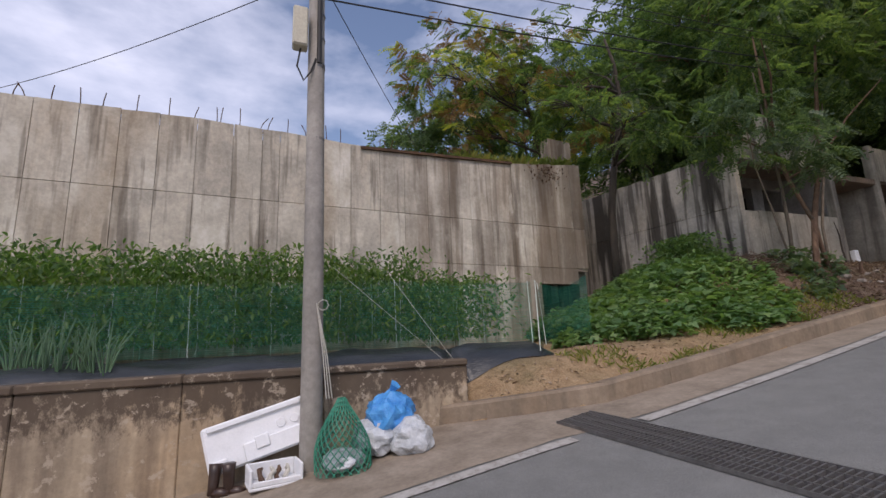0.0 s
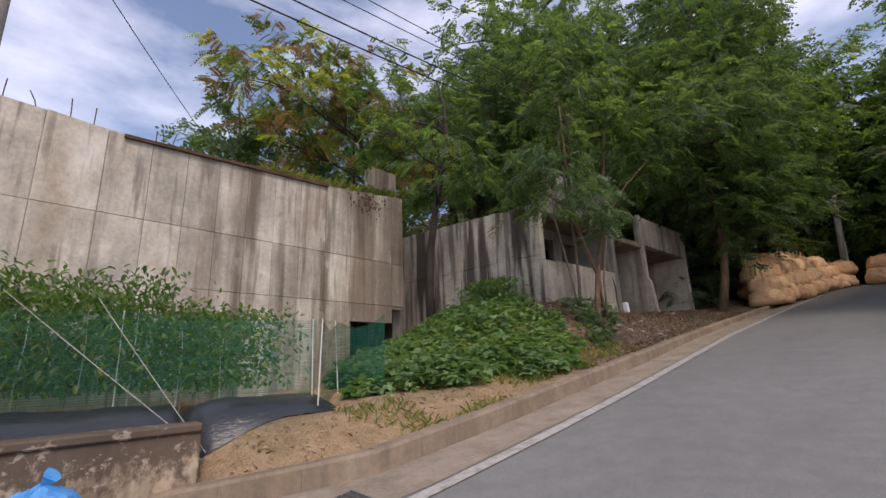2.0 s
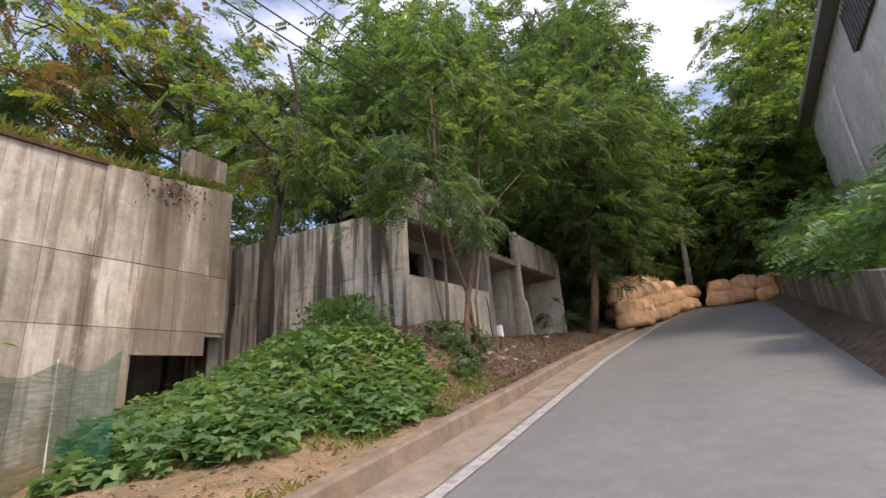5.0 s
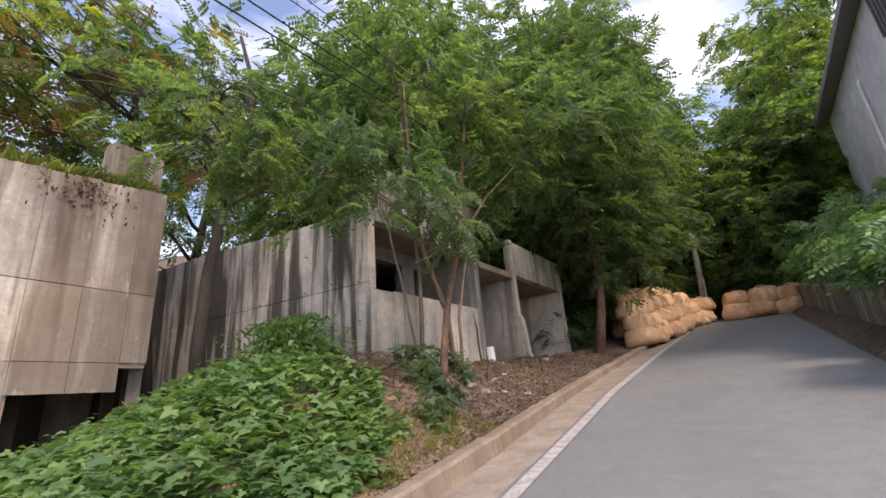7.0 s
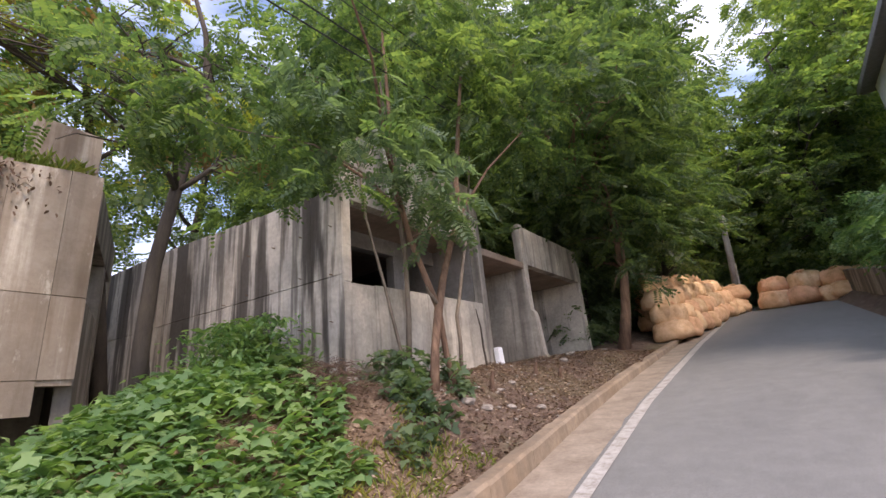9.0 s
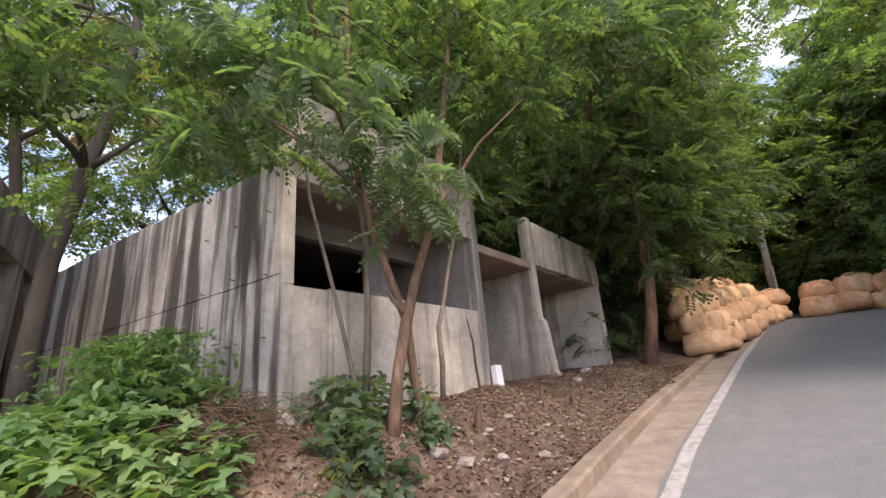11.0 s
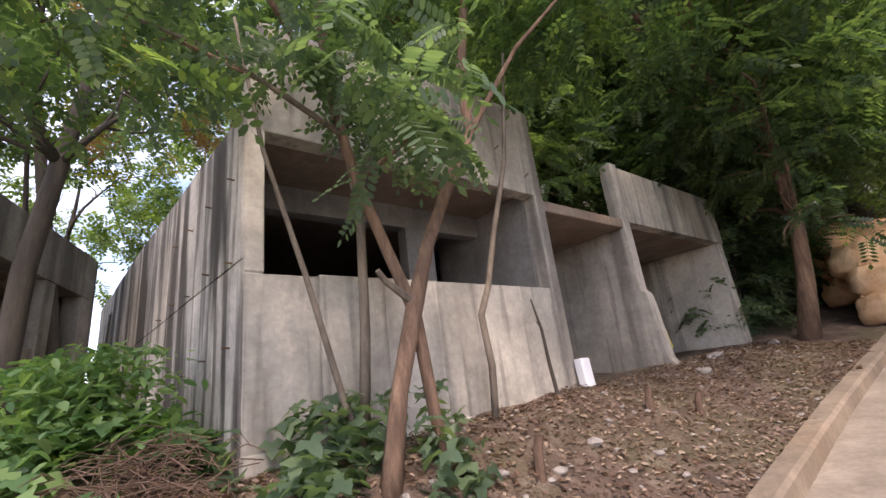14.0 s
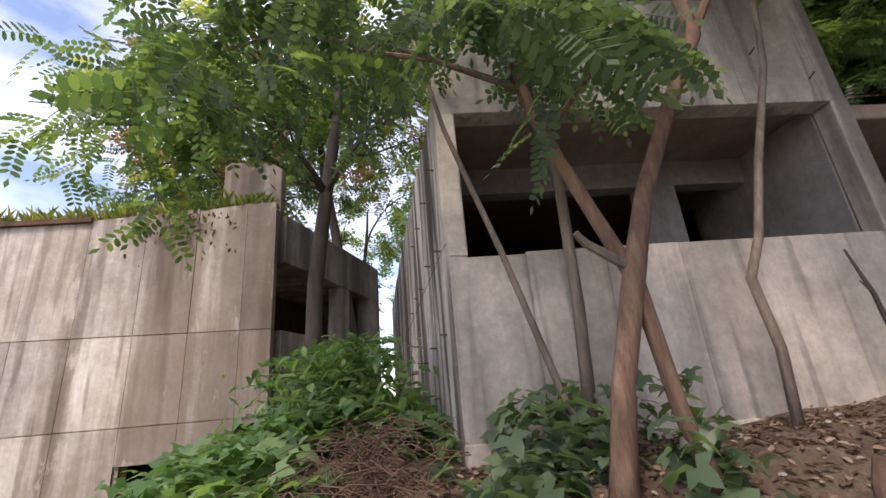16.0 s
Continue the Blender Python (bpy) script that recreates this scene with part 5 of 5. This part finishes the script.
for k in range(3):
    s = Shape()
    s.tube([(-0.35, 0.1 * k, 0.68), (-0.1, 0.06, 0.82), (0.12, -0.05, 0.8), (0.3, 0.1, 0.66)], [0.035, 0.05, 0.045, 0.03], 6, 0.5)
    TIES.append(s.mesh("gathered_top", True))


LOOP = Shape().tube([(-0.1, 0, 0), (-0.07, 0.03, 0.1), (0.02, 0.05, 0.13), (0.09, 0.02, 0.08), (0.12, 0, -0.02)], [0.022] * 5, 5).mesh("lifting_loop")


def bulk_bag(x, y, z, scale=1.0, turn=0.0):
    k = rnd.randrange(5)
    b = thing("bulk_bag", "bulging orange woven bulk bag stacked across the road end", "bag", "stacked bulk bags", at=pose(x, y, z, rnd.uniform(-9, 9), rnd.uniform(-9, 9), turn + rnd.uniform(-45, 45)) @ Matrix.Diagonal((scale, scale, scale * rnd.uniform(0.92, 1.1), 1)))
    part("sack", SACKS[k], BAG, b)
    part("gathered_top", TIES[k % 3], BAG, b)
    part("lifting_loop", LOOP, BAG, b).matrix_basis = pose(0.3, 0.3, 0.66, 0, 0, 40 * k)
    part("lifting_loop", LOOP, BAG, b).matrix_basis = pose(-0.32, -0.28, 0.64, 0, 0, 70 + 30 * k)


for i in range(11):
    y = 20.95 + i * 0.93
    x = -4.62 + 0.075 * i
    z = road_z(y) + 0.09
    bulk_bag(x, y, z, 0.86)
    bulk_bag(x - 0.12, y + 0.3, z + 0.54, 0.84)
    if i > 1:
        bulk_bag(x - 1.0, y + 0.2, z + 0.3, 0.88)
        bulk_bag(x - 1.1, y + 0.4, z + 0.95, 0.84)
    if i < 10:
        bulk_bag(x - 0.35, y + 0.5, z + (1.08 if i else 1.0), 0.82)
    if 0 < i < 8:
        bulk_bag(x - 0.8, y + 0.5, z + 1.55, 0.76)
for i in range(6):
    x = -3.1 + i * 1.14 - (0.5 if i == 0 else 0)
    y = 31.2 - 0.12 * i
    z = road_z(y) - 0.02
    if i < 5:
        bulk_bag(x, y, z, 1.0)
        bulk_bag(x + 0.15, y + 0.25, z + 0.66, 1.0)
bulk_bag(-4.4, 31.5, road_z(31.5), 1.0)
bulk_bag(-4.3, 31.8, road_z(31.5) + 0.66, 1.0)
bulk_bag(1.2 - 0.65, 30.5, road_z(30.5), 0.95)
bulk_bag(-3.75, 29.6, road_z(29.6), 0.6)
bulk_bag(-3.45, 30.3, road_z(30.3), 0.5)

# ---- rubbish by the pole ----
foam = thing("foam_box_lid", "white polystyrene box panel leaning against the wall", "foam box", at=pose(-5.08, -0.48, 0.14, 0, -10, 90) @ pose(0, 0, 0, -12, -5, 0))
part("panel", Shape().box((-0.56, -0.03, 0.02), (0.48, 0.05, 0.5)), FOAM, foam, bevel=0.025)
part("rim", Shape().box((-0.5, -0.07, 0.43), (0.44, -0.028, 0.49)), FOAM, foam, bevel=0.012)
part("step", Shape().box((-0.2, -0.08, 0.03), (0.46, -0.028, 0.22)), FOAM, foam, bevel=0.015)
part("step", Shape().box((-0.54, -0.07, 0.03), (-0.36, -0.028, 0.15)), FOAM, foam, bevel=0.015)
part("step", Shape().box((-0.08, -0.1, 0.12), (0.06, -0.079, 0.25)), FOAM, foam, bevel=0.01)
for x in (0.2, 0.34):
    part("stud", Shape().tube([(x, -0.028, 0.3), (x, -0.05, 0.3)], [0.05, 0.045], 12), FOAM, foam)
crate = thing("foam_crate", "open white foam crate holding scraps", "foam crate", at=pose(-4.85, -0.42, road_z(-0.42) + 0.0, 0, 0, 100))
for a, b in (((-0.25, -0.16, 0.01), (0.25, 0.16, 0.04)), ((-0.25, -0.16, 0.04), (-0.22, 0.16, 0.2)), ((0.22, -0.16, 0.04), (0.25, 0.16, 0.2)), ((-0.22, 0.13, 0.04), (0.22, 0.16, 0.2)), ((-0.22, -0.16, 0.04), (0.22, -0.13, 0.09))):
    part("side", Shape().box(a, b), FOAM, crate, bevel=0.008)
for k in range(4):
    sc = part("scrap", Shape().tube(bent((-0.12 + 0.07 * k, -0.05, 0.06), (-0.1 + 0.08 * k, 0.08, 0.15), 4, 0.5), [0.03, 0.022, 0.026, 0.014], 7, 0.3), ROPE if k % 2 else TWIG)
    sc.matrix_basis = crate.matrix_basis
    tagged(sc, "crumpled pale scrap in the foam crate", "scrap")
for dx, lean in ((0.0, -6), (0.15, 9)):
    bt = thing("rubber_boot", "dark brown rubber boot standing by the wall", "boot", "pair of boots", at=pose(-4.98, -0.98 + dx, road_z(-0.95) + 0.005, lean, 0, 70))
    part("shaft", Shape().tube([(0, 0, 0.02), (0, 0, 0.1), (0.0, 0.01, 0.22), (0, 0.02, 0.3)], [0.05, 0.05, 0.055, 0.065], 12), BOOT, bt, smooth=True)
    part("toe", Shape().tube([(0, 0, 0.04), (0.09, 0, 0.04), (0.16, 0, 0.03)], [0.05, 0.047, 0.03], 10), BOOT, bt, smooth=True)


def lump_mesh(name, r, h, seed, crinkle=0.25):
    bm = bmesh.new()
    bmesh.ops.create_icosphere(bm, subdivisions=4, radius=1)
    for v in bm.verts:
        p = v.co.copy()
        q = 1 + crinkle * noise.noise(p * 2.2 + Vector((seed, 0, 0))) + crinkle * 0.5 * abs(noise.noise(p * 6 + Vector((0, seed, 0))))
        v.co = Vector((p.x * r, p.y * r, p.z * h)) * q
        v.co.z = max(v.co.z, -h * 0.8)
    me = bpy.data.meshes.new(name)
    bm.to_mesh(me)
    bm.free()
    return me


def rubbish_bag(name, x, y, z, r, h, mat, label, knot=True, seed=1):
    b = thing(name, label, "rubbish bag", at=pose(x, y, z + h * 0.8))
    part("sack", lump_mesh("sack", r, h, seed), mat, b)
    if knot:
        part("knot", Shape().tube([(0, 0, h * 0.9), (0.02, 0.02, h * 1.15), (0.07, 0.05, h * 1.4)], [0.07, 0.03, 0.055], 8, 0.5), mat, b)


rz_ = road_z(0.7) + 0.01
rubbish_bag("clear_bag", -4.85, 0.62, rz_, 0.25, 0.2, CLEAR, "clear plastic bag stuffed with pale rubbish", False, 3)
rubbish_bag("clear_bag", -4.62, 0.95, rz_, 0.22, 0.2, CLEAR, "clear plastic bag stuffed with pale rubbish", False, 5)
rubbish_bag("blue_bag", -4.88, 0.78, rz_ + 0.15, 0.27, 0.25, BLUE, "shiny blue plastic bag resting on clear bags", True, 8)
net_bag = thing("net_sack", "green net sack of rubbish tied to the pole", "net sack", at=pose(-4.58, 0.22, road_z(0.2)))
nb = lambda a, t: (math.cos(a) * (0.04 + 0.2 * math.sin(min(1, t * 1.15) * 1.75) ** 1.2) * (1 + 0.15 * math.sin(3 * a + 5 * t)) - 0.12 * (1 - t), math.sin(a) * (0.04 + 0.24 * math.sin(min(1, t * 1.15) * 1.75) ** 1.2), 0.68 * (1 - t) + 0.02)
part("lining", Shape().grid([i / 20 * 2 * math.pi for i in range(21)], [j / 12 for j in range(13)], lambda a, t: tuple(0.95 * c for c in nb(a, t))), NET_FILM, net_bag)
cords = Shape()
for k in range(22):
    for s in (1, -1):
        cords.tube([nb(k / 22 * 6.283 + s * t * 2.2, t) for t in [j / 12 for j in range(13)]], [0.005] * 13, 4)
tagged(part("cord_mesh", cords, NETTING, net_bag, "green knotted cords"), kind="stuff")
part("contents", lump_mesh("contents", 0.2, 0.1, 4), CLEAR, net_bag, "pale rubbish").matrix_basis = pose(0, 0, 0.12)

# ---- bits by the house ----
fb = tagged(part("foam_block", Shape().box((-0.07, -0.09, 0), (0.05, 0.08, 0.34)), FOAM, bevel=0.012), "white foam block standing by the entrance", "foam block")
fb.matrix_basis = pose(FX + 0.12, 13.62, 2.72, 0, -4, 0)
ys_ = tagged(part("yellow_bag", lump_mesh("yellow_bag", 0.1, 0.34, 6, 0.3), YELLOW), "yellow plastic bag hanging in the recess", "bag")
ys_.matrix_basis = pose(FX - 0.45, 16.75, 3.35, 25, 0, 0)
for x, y, h in ((-5.75, 13.4, 0.24), (-5.5, 13.9, 0.2), (-5.45, 11.35, 0.26)):
    st = tagged(part("stump", Shape().tube([(0, 0, -0.05), (0.01, 0.0, h * 0.6), (0.03, 0.02, h)], [0.04, 0.034, 0.028], 7, 0.4), TWIG), "short broken brown stump on the bank", "stump")
    st.matrix_basis = pose(x, y, ground_z(x, y))
